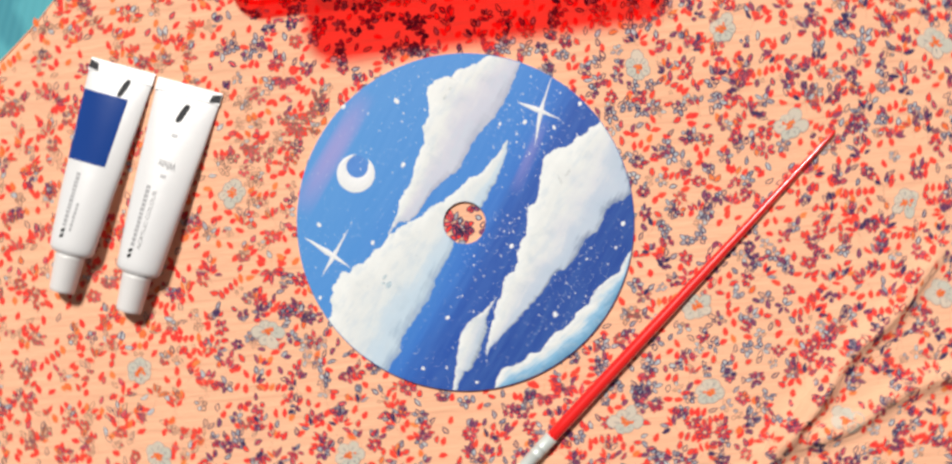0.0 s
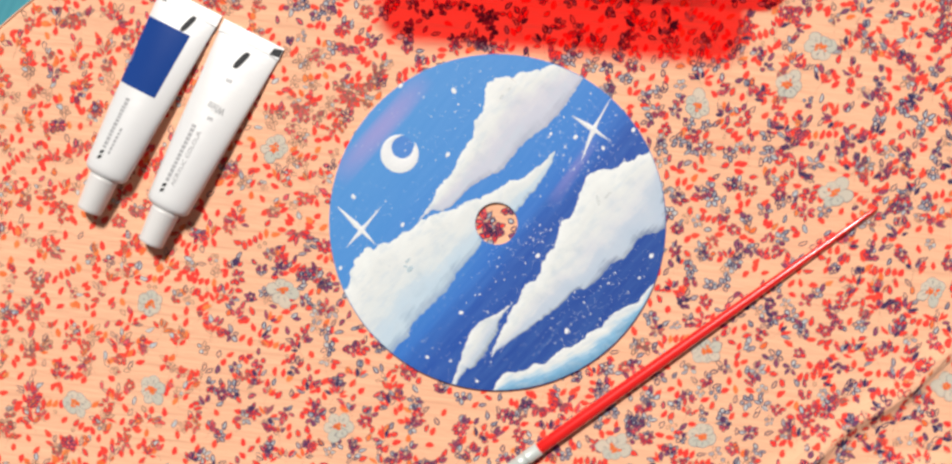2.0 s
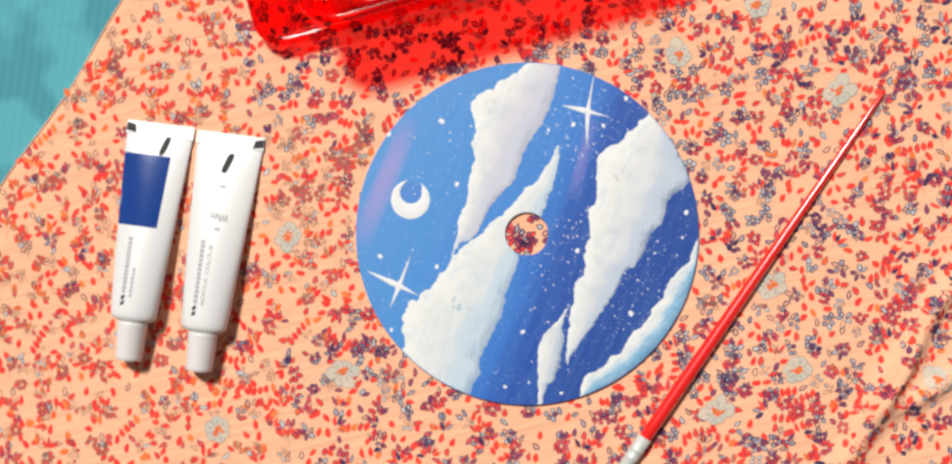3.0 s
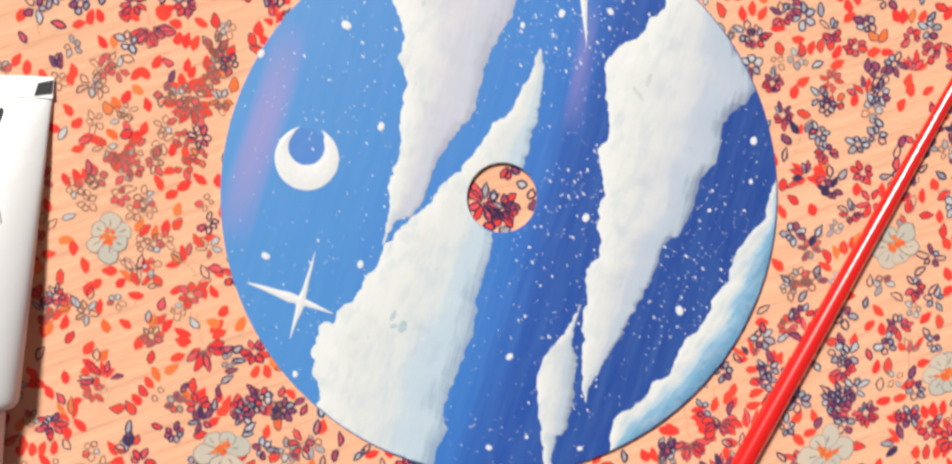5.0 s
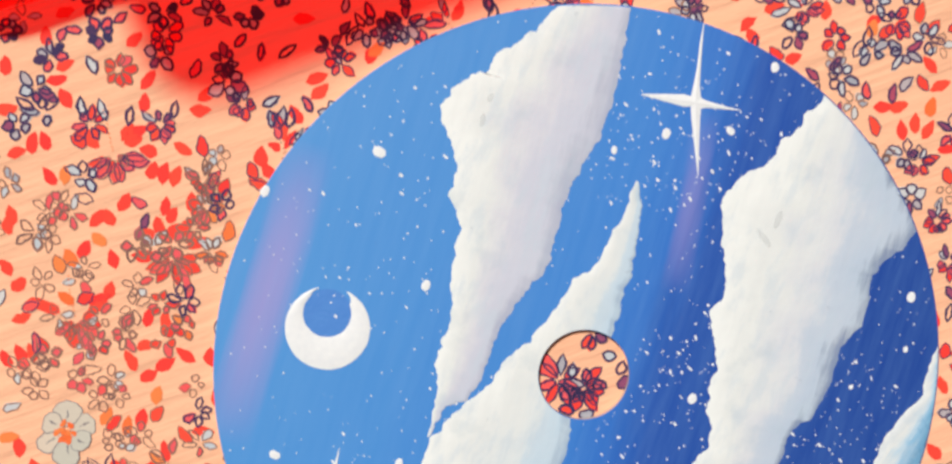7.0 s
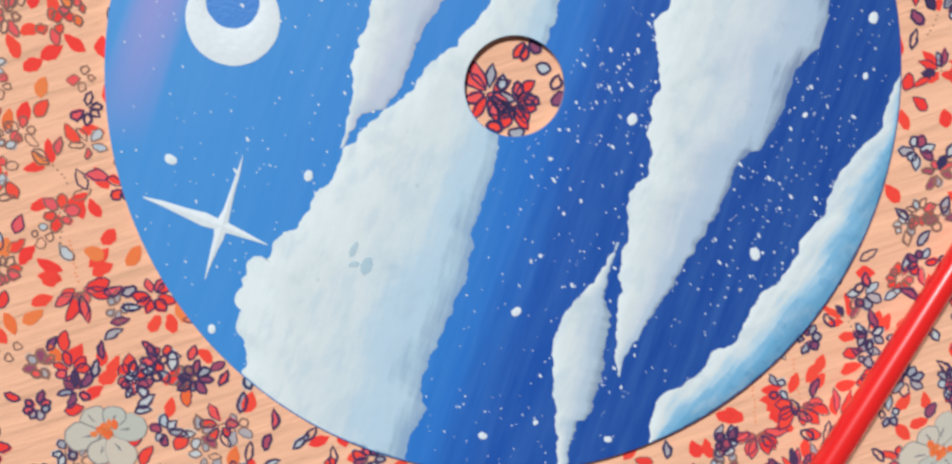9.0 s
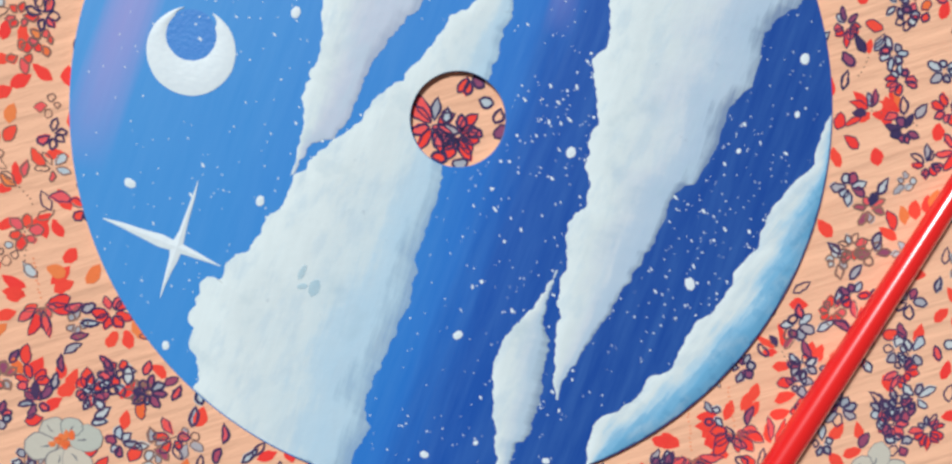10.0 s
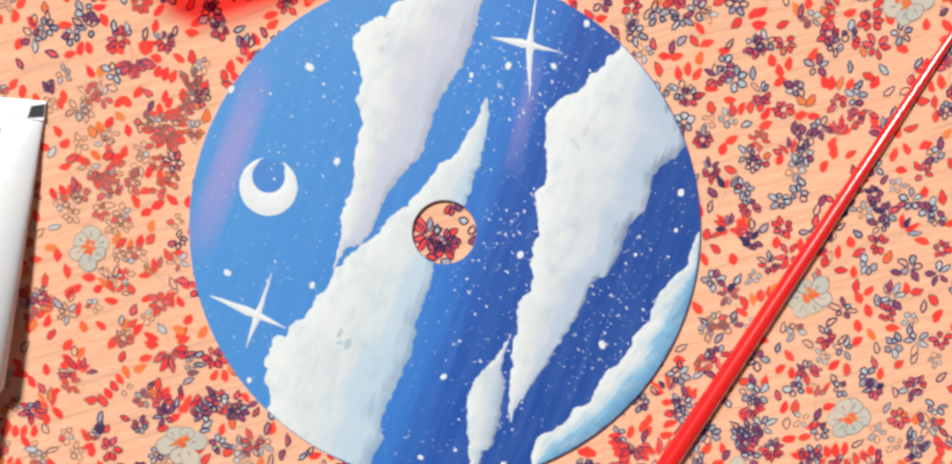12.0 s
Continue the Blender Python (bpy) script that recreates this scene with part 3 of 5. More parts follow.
def print_cloth():
    taken = {}

    def free(x, y, d):
        for i in range(int(x // 8) - 1, int(x // 8) + 2):
            for j in range(int(y // 8) - 1, int(y // 8) + 2):
                for px, py, pd in taken.get((i, j), ()):
                    if math.hypot(px - x, py - y) < (d + pd) / 2:
                        return False
        return True

    def take(x, y, d):
        taken.setdefault((int(x // 8), int(y // 8)), []).append((x, y, d))

    def grow(kind, wide, spots):
        for spot in spots:
            take(spot[0], spot[1], wide)
            kind(*spot)

    for x, y in DAISIES:
        daisy(x, y, rnd.uniform(0, 6.28), rnd.uniform(5.0, 5.9))
        take(x, y, 10.0)
    # the sprigs round the disc
    grow(fan_flower, 7.0, [
        (-77.3, 27.6), (-69.5, -17.2), (-64.7, 51.5), (-60, 33.9), (28.5, -61), (36.1, -58.1)])
    grow(red_flower, 4.4, [
        (-75, 23.3), (-73.6, -29.2), (-67, 57.2), (-65, -32.2), (-64.7, 21.4), (-63.7, 27.2), (-60.9, 22.7), (-60.8, 64.5), (-60.1, -30), (-59.1, -20.5),
        (-56.6, 54.8), (-53.7, -42.1), (-53.7, 33.4), (-52.9, 40.7), (-52.4, 68.3), (-52.3, 45), (-43.4, 55.2), (-42.4, -55.6), (-38.6, -53.3), (-27.1, 58.2),
        (-23.6, -59.1), (-20.1, -59.3), (-7.7, -61.8), (16, -66.9), (20.5, -67.4), (47.4, 50.3), (51.2, -70.9), (51.7, 44.5), (53.9, 55.8), (55, -41.3),
        (58.8, -39.5), (59.8, -31.5), (61.6, 21.6), (61.7, 44.9), (62.2, -61.8), (63, 11.3), (63.8, 4), (65.2, -53.4), (68.4, 24.9), (71.6, -6), (75.9, 4.1),
        (77.8, 30.8), (78.2, 19.4), (78.5, -12.2), (79, -18.9), (79.2, -46.7), (82.6, 15.1), (84.6, -39.5)])
    grow(red_flower, 4.4, [
        (95.3, 14.4), (95.5, 30.6), (98.8, -61.8), (98.9, 10.2), (99.5, -36.2), (104.1, -54.6), (105.5, 31.7), (111.2, -44.7), (112.4, -5), (114.2, -23.3)])
    # plum above y = 60 also holds the tray's red shade on the print
    grow(plum_bunch, 5.5, [
        (-81.6, -44), (-79.7, -33.6), (-77.9, -27.6), (-75.4, 73.9), (-73.3, -32.4), (-70.2, 68.5), (-65, 37.4), (-62.1, 70.5), (-57.6, -33.6), (-56, -34.2),
        (-51.8, 71.5), (-49.7, 80.4), (-44.6, 69.7), (-44.5, 62.3), (-44.4, 77.1), (-39.2, 68.3), (-38.4, 76.3), (-33.5, 70.6), (-32.9, 75.1), (-32.4, -52.3),
        (-28.1, 60.5), (-27.1, 73.3), (-21.1, 72.5), (-18.4, 70.3), (-17.9, 61.3), (-16.5, 72), (-15.8, 66.1), (39, -47.9), (63.5, -25.7), (85.2, -25.7),
        (93.2, -9.7), (94.1, -53.7), (100.6, -8), (102.8, -12.7)])
    grow(grey_flower, 4.2, [
        (-82.9, 23.2), (-79.6, 42.7), (-78.2, 80.6), (-77.8, 59.6), (-77.2, -41.4), (-73.7, 60.6), (-73.7, 64.5), (-70, 49.6), (-64.9, -33.2), (-62.5, 8.5),
        (-62.4, 36.1), (-62.1, -41.4), (-61.3, 75.3), (-60.9, -31.4), (-59.9, 26.6), (-59.3, 78.9), (-59.2, 36), (-57.2, -42.9), (-55.6, 37.8), (-53.9, 65.3),
        (-52.6, -50.8), (-50.4, 40.6), (-44.9, 59), (-21.9, 62.2), (-19.2, 60.6), (-15.7, 61.9), (-0.1, -63.8), (22.9, -65.3), (23.3, -62.1), (26.9, 61.8),
        (28.4, 53.5), (29.7, 54.3), (33, -54.9), (34.6, 59.5), (42.1, 54.1), (45, 46.6), (47, 56.8), (47.8, -52.1), (48.8, -42.7), (48.9, -49.6),
        (50.2, -62.9), (51.5, 38.1), (53.6, 51.6), (53.9, -57.9), (55.4, 24.1), (57, -33.2), (57.1, 41.1), (59.1, 48.7)])
    grow(grey_flower, 4.2, [
        (59.4, 16), (59.7, 23.1), (60.6, -21.6), (60.9, -59.8), (62.4, 39.9), (62.6, -59.6), (62.8, -65.3), (63.1, -33.1), (64.5, -59.2), (64.7, -49.7),
        (65.2, 49), (66.5, 41.2), (66.7, -58.3), (67.1, -50.7), (70.6, 27.7), (70.8, -1.6), (72.7, 6), (72.7, 23.9), (73.7, 3.7), (75.7, -50.6), (77.8, -36.9),
        (78.8, -5.8), (79.9, -61.7), (80.7, 31), (83.2, -5.1), (83.3, 0.7), (85.7, -61.9), (85.9, 3.8), (86.1, 19.5), (86.3, -52.4), (86.5, 8), (88.4, -43.1),
        (89.7, -33.8), (90.3, 9.5), (91.6, 23.5), (91.8, 34.8), (93.1, -50.5), (96.5, 27.6), (96.9, -24), (99.6, 15), (99.8, -44.3), (100.3, 29.8),
        (101, -15.3), (101.4, -32.8), (101.5, -1.7), (102.6, -55.1), (105.6, -64.5), (105.6, -43.8)])
    grow(grey_flower, 4.2, [
        (106.6, -26.4), (108.8, -10.8), (112, 27.8), (112.6, -13.7), (112.7, -28.9), (114.4, -16.1), (115.8, -1.3)])
    grow(faint_flower, 4.4, [
        (-88.1, 22), (-86.1, 18.4), (-85.7, 21.9), (-81.5, 51.3), (-80.7, 34.8), (-79.8, 29.1), (-79.3, 18.3), (-77.9, 41.8), (-77.1, 22.8), (-76.9, 45.3),
        (-76.8, 7.3), (-76.8, 14.6), (-75.7, -42.9), (-75.1, 34), (-74.7, 46.3), (-74.6, 6.8), (-74.2, 17), (-73.9, 14.4), (-73.7, 35.6), (-73.5, 44.5),
        (-73.4, 27.5), (-72.6, 75.2), (-72.1, 7.2), (-68, 27.7), (-66.6, 30.9), (-64.8, -21.1), (-63.3, 3.5), (-61.9, 13), (-58, 76.1), (-57, -46.4),
        (-56.6, -49.5), (-51.5, -43), (-49.1, 47.9), (51, 40.9), (52.8, 33.5), (64.9, 15.3), (68.4, 39.6), (69.4, 15.3)])
    grow(red_leaf, 2.7, [
        (-92.4, 11.7, -3), (-91.4, 9.9, 84), (-89.4, 24.3, 104), (-87.2, 24.3, 94), (-85.4, 30.2, 7), (-85.3, 24.3, 94), (-84.4, 35.4, 27), (-83.3, 25.3, 104),
        (-82.6, 32, -13), (-78.9, 62.5, -3), (-77.9, 31.6, 125), (-77.5, 37, 95), (-77.4, 68.8, 75), (-77.1, -20, 20), (-76.7, 11.5, 47), (-76.3, 56.4, 65),
        (-75.8, 10, 37), (-75.6, 37.6, 105), (-75.2, -26.2, 107), (-75.2, -18, 10), (-75.2, 50.8, 115), (-74.8, 30.9, 17), (-74.6, 56.3, 95),
        (-74.4, -35.1, -1), (-74, 9.2, 66), (-73.4, -24.6, 77), (-73.2, -15, 10), (-73.1, 38.5, 46), (-72.9, 50.5, 75), (-72.5, -26.7, 39), (-71.2, -33.3, 20),
        (-71.2, 9.6, 66)])
    grow(red_leaf, 2.7, [
        (-70.2, 65.1, 2), (-70, -49.4, 49), (-70, 71.8, 80), (-69.7, 42.8, 37), (-69.5, 55.1, 136), (-68.7, 9.8, 47), (-68.6, -27.9, 78), (-68.5, -31.5, 10),
        (-68.5, 16.2, 17), (-68.4, 66.9, 17), (-67.9, 42.4, 95), (-67.7, 21.1, -3), (-67.3, -29.6, 49), (-66.8, -41.5, 30), (-66.4, 74.6, 7),
        (-66.1, 25.5, 66), (-65.6, -44.7, 49), (-65.5, 17.5, 17), (-65.3, 5.5, 115), (-65.1, 44.3, 46), (-64.9, -30.1, 78), (-63.7, 24.2, 76),
        (-62.4, 5.1, -14), (-61.3, 53.3, 7), (-60.8, 39.4, 95), (-60.4, -37.8, 68), (-60.1, -43.3, 49), (-59.9, -24.7, 49), (-59.7, 48.1, 56),
        (-59.5, 51.1, 147), (-59.2, -50.5, 78), (-59.2, -33.1, 40)])
    grow(red_leaf, 2.7, [
        (-59.1, 42.2, 66), (-59, 37.9, 46), (-58.3, 40.5, 46), (-58.2, 58.6, 66), (-57.8, 47.3, 66), (-57.5, -36.6, 78), (-57.5, -25.2, 88), (-56.3, 46.4, 56),
        (-55.7, 35.4, 17), (-55, 41.9, 76), (-53.8, -31.2, 128), (-52.9, -47.7, 69), (-51, 50.1, 86), (-50.6, 36.2, 66), (-50.5, -49.9, 88), (-50, 55.8, -13),
        (-49.4, 42.9, 56), (-48.9, -39.5, 59), (-48.7, -53.1, -11), (-48.4, 57.8, 17), (-39.6, -47.8, 10), (-39.1, -56, -11), (-34.3, -51.4, 10),
        (-31.2, 54.4, 27), (-31.2, 56.5, 7), (-31, 65.9, -13), (-21.9, 58, 47), (-21.1, 58.9, 27), (-16, -61.2, 80), (-4.3, -62.5, 80), (5.7, -65.5, 51),
        (18.3, -61.8, 110)])
    grow(red_leaf, 2.7, [
        (20.3, -62.2, 101), (24, -57.3, -11), (24.4, -68.7, 30), (28.4, 58.3, 88), (29.1, -67.6, 51), (31.5, 60.2, 58), (32.8, -59.5, 9), (33, -61.6, -11),
        (35.6, -54.4, 62), (36.7, 55.4, 99), (38, 49.8, 27), (38.4, 58.2, 78), (39.1, 55.4, 47), (42.6, 51.4, 7), (42.9, 57.7, 68), (43.9, -56.5, -1),
        (44.2, 43, 7), (45.2, -54.2, 9), (45.4, -48.8, -11), (45.6, -51.7, -11), (47.1, 52, 79), (49.7, -39.3, -11), (50.2, -47, 52), (51.6, -47.8, 52),
        (52.8, -61.3, 41), (55, -65.4, 9), (55.2, 29.1, 99), (56.5, -62, 93), (57.5, 31.8, -13), (57.8, 44.8, 58), (58.5, 45.7, 17), (59.9, 27.4, 89)])
    grow(red_leaf, 2.7, [
        (60.1, 31.2, 7), (62.3, 28, 79), (62.5, -54.9, 112), (62.6, 44.2, 58), (64.2, 26.5, 48), (64.3, -46.8, -11), (64.7, -71, -11), (65.4, 30, 69),
        (66.2, 18.3, 99), (66.2, 36.9, 119), (66.2, 45.5, 69), (66.8, 22.6, -13), (67.3, 8.4, 61), (67.8, 42.5, 48), (69.7, -37.8, -10), (69.7, 10.1, 21),
        (70.7, 19.4, -13), (71.2, 30.9, -3), (71.7, 42.1, 17), (72.3, -54.5, 62), (72.8, -31.7, -10), (75.1, -54.9, 72), (75.5, -42.4, 121), (76.2, -62.5, 11),
        (78.7, -60, 11), (78.9, 38.1, 51), (79.9, 35.4, 0), (81, 38, 31), (82.8, 21.5, 21), (82.9, -56.2, 11), (83.2, 24.2, 101), (85.4, 34.4, 20)])
    grow(red_leaf, 2.7, [
        (85.5, 25.3, 72), (86.5, 13, 10), (87, 16.5, 121), (88.7, 37.4, 102), (89.1, 16.1, 51), (89.3, 12.2, -10), (90.4, -24.4, -10), (91.3, 26.4, 51),
        (91.7, 38.3, 82), (92.6, 5.5, 51), (92.9, 3.3, 72), (93.4, -28.6, 72), (93.7, -31.5, 101), (95.2, -20.9, 21), (95.3, -40.6, 111), (96, -50.3, 72),
        (100.4, -40, -10), (100.6, -48.8, 32), (101, 34.6, 10), (101.4, 27.5, 72), (102.5, 25.2, 102), (103.1, 19.4, 141), (104.3, 17.8, 51),
        (107.2, -32.3, 1), (107.6, -3.5, -10), (107.9, -64.1, 11), (109.8, 31.7, 102), (111.1, 6, 11), (111.3, -38.9, 52), (113.2, 16.3, 82), (114, 1.2, 11),
        (114.7, 11.8, -10)])
    grow(red_leaf, 2.7, [
        (117.8, 28.9, 82)])
    grow(lined_leaf, 2.7, [
        (-90.6, 16.4, 7), (-83.6, 31.5, 7), (-77.1, 19.3, -3), (-70.9, 46.4, 146), (-69.9, -29.6, 68), (-68.4, -27, 78), (-67.6, 60.2, 85), (-66.1, -25, 20),
        (-64.8, -47.4, 49), (-64.8, -23.3, 0), (-64.7, -18.5, 10), (-64.6, -37.5, -1), (-64.6, 59.1, 95), (-63.8, -36.2, 30), (-63.6, -48.6, 10),
        (-62.8, 43.8, 136), (-62.7, -21.5, -11), (-62.5, -19.1, 20), (-61.6, -28.3, 117), (-60.8, 57.2, 66), (-58.7, -30.8, 78), (-54.1, 31.8, 95),
        (-54.1, 56.7, 56), (-53.4, -44.6, 107), (-51.7, -35, 49), (-50.4, -47.2, 69), (-50.4, 44.6, 47), (-49.8, -39.4, 69), (-47.6, -50.1, 20),
        (-47.3, -46.3, 59), (-43.8, -55.1, 50), (-42.3, -47.3, 30)])
    grow(lined_leaf, 2.7, [
        (-41.4, -53, 79), (-40.7, -46.6, 40), (-39, 54.6, 17), (-38.7, 62.4, 66), (-38.1, -50.7, 79), (-34.7, 61.5, 27), (-33.7, 52.9, 106), (-24.2, 61.7, 47),
        (-5.8, -62.2, 61), (3.1, -62.9, 100), (8.3, -65, 20), (14.2, -65.7, 120), (17.2, -65.7, 81), (19.8, -65.7, 139), (24.6, -60.5, 91), (30.2, -67.3, 111),
        (31.1, -68, 111), (35, -58.4, 102), (36.3, -60.2, 140), (38.9, -56, 62), (42.8, -45.6, 121), (43.6, 50.6, 7), (50.6, -36.5, 20), (53.7, -43.6, 20),
        (55.1, 42.1, 48), (55.3, 35.1, 89), (56.2, -44, 141), (56.3, -39, 73), (57.3, -63.8, 52), (59.5, 33.6, 69), (59.8, -35.7, 41), (61.9, 34.6, 37)])
    grow(lined_leaf, 2.7, [
        (62.5, -4.5, 71), (64.2, -75.6, 31), (66.2, -22.5, 51), (68.8, 50.3, 48), (72.6, 32.2, 48), (73.7, 13, 10), (75, -35.7, 72), (76.9, 24.6, 81),
        (86.5, -36.2, 21), (86.8, -9.3, 62), (88.5, -7.4, 52), (107.4, 15.1, 31), (108.1, -36.1, 72), (110, -53.4, 32), (110.9, 14.5, 21), (112.6, 17.1, 52),
        (122.3, 31, 31)])
    # what shows in the hole of the disc
    petals(-3.9, -0.2, 0.4, 9, 0.70, 4.0, 2.0, (pale, rose, red, pale, rose), navy, 0.42)
    petals(-0.5, -2.3, -1.5, 9, 0.5, 4.3, 2.1, (red, red, rose), navy, 0.34)
    petals(-0.5, -2.3, -1.5, 6, 0.6, 2.2, 1.5, (rose, red), navy, 0.3)
    for x, y, a, fill in ((-1.7, 0.8, 70, ice), (0.4, -0.5, 80, rose), (2.2, -2.7, -25, rose), (4.9, 2.0, -25, ice), (6.2, -3.0, 40, plum), (-4.0, -5.5, 150, red), (-0.9, -6.9, 0, pale), (6.3, -0.6, 60, None)):
        a = radians(a)
        outlined(leaf(x - 1.4 * math.cos(a), y - 1.4 * math.sin(a), a, 2.9, 2.0, 0.2), navy, fill, 0.1, 0.42)
    petals(3.0, 6.6, -0.9, 5, 0.8, 3.2, 1.9, (plum, red, plum), navy, 0.45)
    take(0, 0, 15)
    # the rest of the cloth: clusters first, then rows and single motifs between them
    for i in range(16000):
        x, y = rnd.uniform(-326, 266), rnd.uniform(-186, 236)
        if math.hypot(x, y) > 54 and x > edge_x(y) + 5 and free(x, y, 9.2):
            take(x, y, 8.0)
            posy(x, y)
    kinds = ((red_row, 6.0, 4), (grey_flower, 5.2, 2), (red_leaf, 3.5, 8), (faint_flower, 5.0, 2), (lined_leaf, 3.7, 4), (spray, 5.2, 4), (red_flower, 5.4, 2))
    bag = [(f, d) for f, d, n in kinds for _ in range(n)]
    for i in range(50000):
        x, y = rnd.uniform(-326, 266), rnd.uniform(-186, 236)
        if math.hypot(x, y) < 58 or x < edge_x(y) + 3:
            continue
        f, d = rnd.choice(bag)
        d *= (0.74 if x > 45 else 1.08 if x < -92 else 0.93) - 0.3 * noise.noise((x / 13, y / 13, 6.0))
        if free(x, y, d):
            take(x, y, d)
            f(x, y)
    red.make("red_leaf_print", RED_INK, CLOTH_THING, "small bright red printed leaves")
    rose.make("rose_petal_print", PINK_INK, CLOTH_THING, "small rose-red printed petals")
    pale.make("pale_petal_print", PALE_INK, CLOTH_THING, "small pale grey printed petals")
    ice.make("ice_petal_print", ICE_INK, CLOTH_THING, "small pale blue-grey printed petals")
    orange.make("orange_petal_print", ORANGE_INK, CLOTH_THING, "small orange printed petals")
    plum.make("plum_petal_print", PLUM_INK, CLOTH_THING, "small plum-purple printed petals")
    navy.make("navy_outline_print", NAVY_INK, CLOTH_THING, "fine navy outlines of printed flowers")
    brown.make("brown_outline_print", BROWN_INK, CLOTH_THING, "fine brown outlines and dotted stems")


print_cloth()

# ---- the painted disc ----
DISC_R, HOLE_R, TOP = 60.0, 7.5, 1.3


def build_disc():
    disc = base("painted_disc", 0, 0)
    tagged(disc, "compact disc painted with a blue night sky and white clouds", "painted disc")
    bm = bmesh.new()
    n = 160
    prof = [(HOLE_R, 0.12), (HOLE_R, TOP - 0.1), (HOLE_R + 0.1, TOP), (20, TOP), (40, TOP), (DISC_R - 0.15, TOP), (DISC_R, TOP - 0.12), (DISC_R, 0.24), (DISC_R - 0.12, 0.12)]
    rings = [[(r * math.cos(2 * math.pi * i / n), r * math.sin(2 * math.pi * i / n), z) for i in range(n)] for r, z in prof]
    made = loft(bm, rings + [rings[0]], caps=False)
    bmesh.ops.remove_doubles(bm, verts=bm.verts, dist=0.001)
    bmesh.ops.recalc_face_normals(bm, faces=bm.faces)
    for f in bm.faces:
        f.material_index = 0 if f.calc_center_median().z > TOP - 0.06 else 1
    part("disc", bm, (SKY, RIM), disc, "blue acrylic sky with lilac streaks", False)
    return disc


DISC = build_disc()


def smooth_line(pts, step):
    """Points at even steps along a rounded line through pts."""
    out = []
    p = [Vector((*q, 0)) for q in pts]
    for i in range(len(p) - 1):
        a, b, c, d = p[max(i - 1, 0)], p[i], p[i + 1], p[min(i + 2, len(p) - 1)]
        n = max(2, int((c - b).length / step))
        for k in range(n):
            u = k / n
            out.append(0.5 * ((2 * b) + (c - a) * u + (2 * a - 5 * b + 4 * c - d) * u * u + (3 * b - a - 3 * c + d) * u ** 3))
    out.append(p[-1])
    return out


def resampled(line, n):
    d = [0.0]
    for a, b in zip(line, line[1:]):
        d.append(d[-1] + (b - a).length)
    out, k = [], 0
    for i in range(n):
        s = d[-1] * i / (n - 1)
        while k < len(d) - 2 and d[k + 1] < s:
            k += 1
        u = (s - d[k]) / max(d[k + 1] - d[k], 1e-9)
        out.append(line[k].lerp(line[k + 1], min(u, 1.0)))
    return out


def frayed(line, amount, seed, size):
    """A line with small uneven puffs along it."""
    out = []
    for i, p in enumerate(line):
        t = (line[min(i + 1, len(line) - 1)] - line[max(i - 1, 0)]).normalized()
        side = Vector((-t.y, t.x, 0))
        w = abs(noise.noise((p.x / size, p.y / size, seed))) - 0.22 + 0.26 * noise.noise((p.x / size * 2.6, p.y / size * 2.6, seed + 9)) + 0.2 * noise.noise((p.x / size * 6, p.y / size * 6, seed + 5))
        ends = min(1.0, i / 6, (len(line) - 1 - i) / 6)
        out.append(p + side * amount * w * ends)
    return out


def build_cloud(left, right, material, seed, puffs, wisps, label):
    rows = 220
    a = frayed(resampled(smooth_line(left, 0.6), rows), -puffs, seed, 4.2)
    b = frayed(resampled(smooth_line(right, 0.6), rows), wisps, seed + 4, 2.4)
    bm = bmesh.new()
    uv = bm.loops.layers.uv.new("UVMap")
    cols, us = 26, {}
    grid = []
    for i in range(rows):
        line = []
        for j in range(cols):
            u = j / (cols - 1)
            p = a[i].lerp(b[i], u)
            r = math.hypot(p.x, p.y)
            if r > DISC_R - 0.25:
                p = p * ((DISC_R - 0.25) / r)
            hem = min(1.0, 6 * u + 0.02, 6 * (1 - u) + 0.02)
            thick = 0.05 + 0.03 * hem * (0.6 + noise.noise((p.x * 0.35, p.y * 0.2, seed + 2))) * (1 - 0.5 * u)
            v = bm.verts.new((p.x, p.y, TOP + max(0.05, thick)))
            us[v] = (u, i / (rows - 1))
            line.append(v)
        grid.append(line)
    for i in range(rows - 1):
        for j in range(cols - 1):
            f = bm.faces.new((grid[i][j], grid[i + 1][j], grid[i + 1][j + 1], grid[i][j + 1]))
            for loop in f.loops:
                loop[uv].uv = us[loop.vert]
    gone = [f for f in bm.faces if all(math.hypot(v.co.x, v.co.y) < HOLE_R + 0.1 for v in f.verts)]
    bmesh.ops.delete(bm, geom=gone, context="FACES")
    for v in bm.verts:
        r = math.hypot(v.co.x, v.co.y)
        if r < HOLE_R + 0.1:
            v.co.x, v.co.y = v.co.x * (HOLE_R + 0.1) / r, v.co.y * (HOLE_R + 0.1) / r
    bmesh.ops.recalc_face_normals(bm, faces=bm.faces)
    if sum(f.normal.z for f in bm.faces) < 0:
        bmesh.ops.reverse_faces(bm, faces=bm.faces)
    return part("cloud", bm, material, DISC, label)


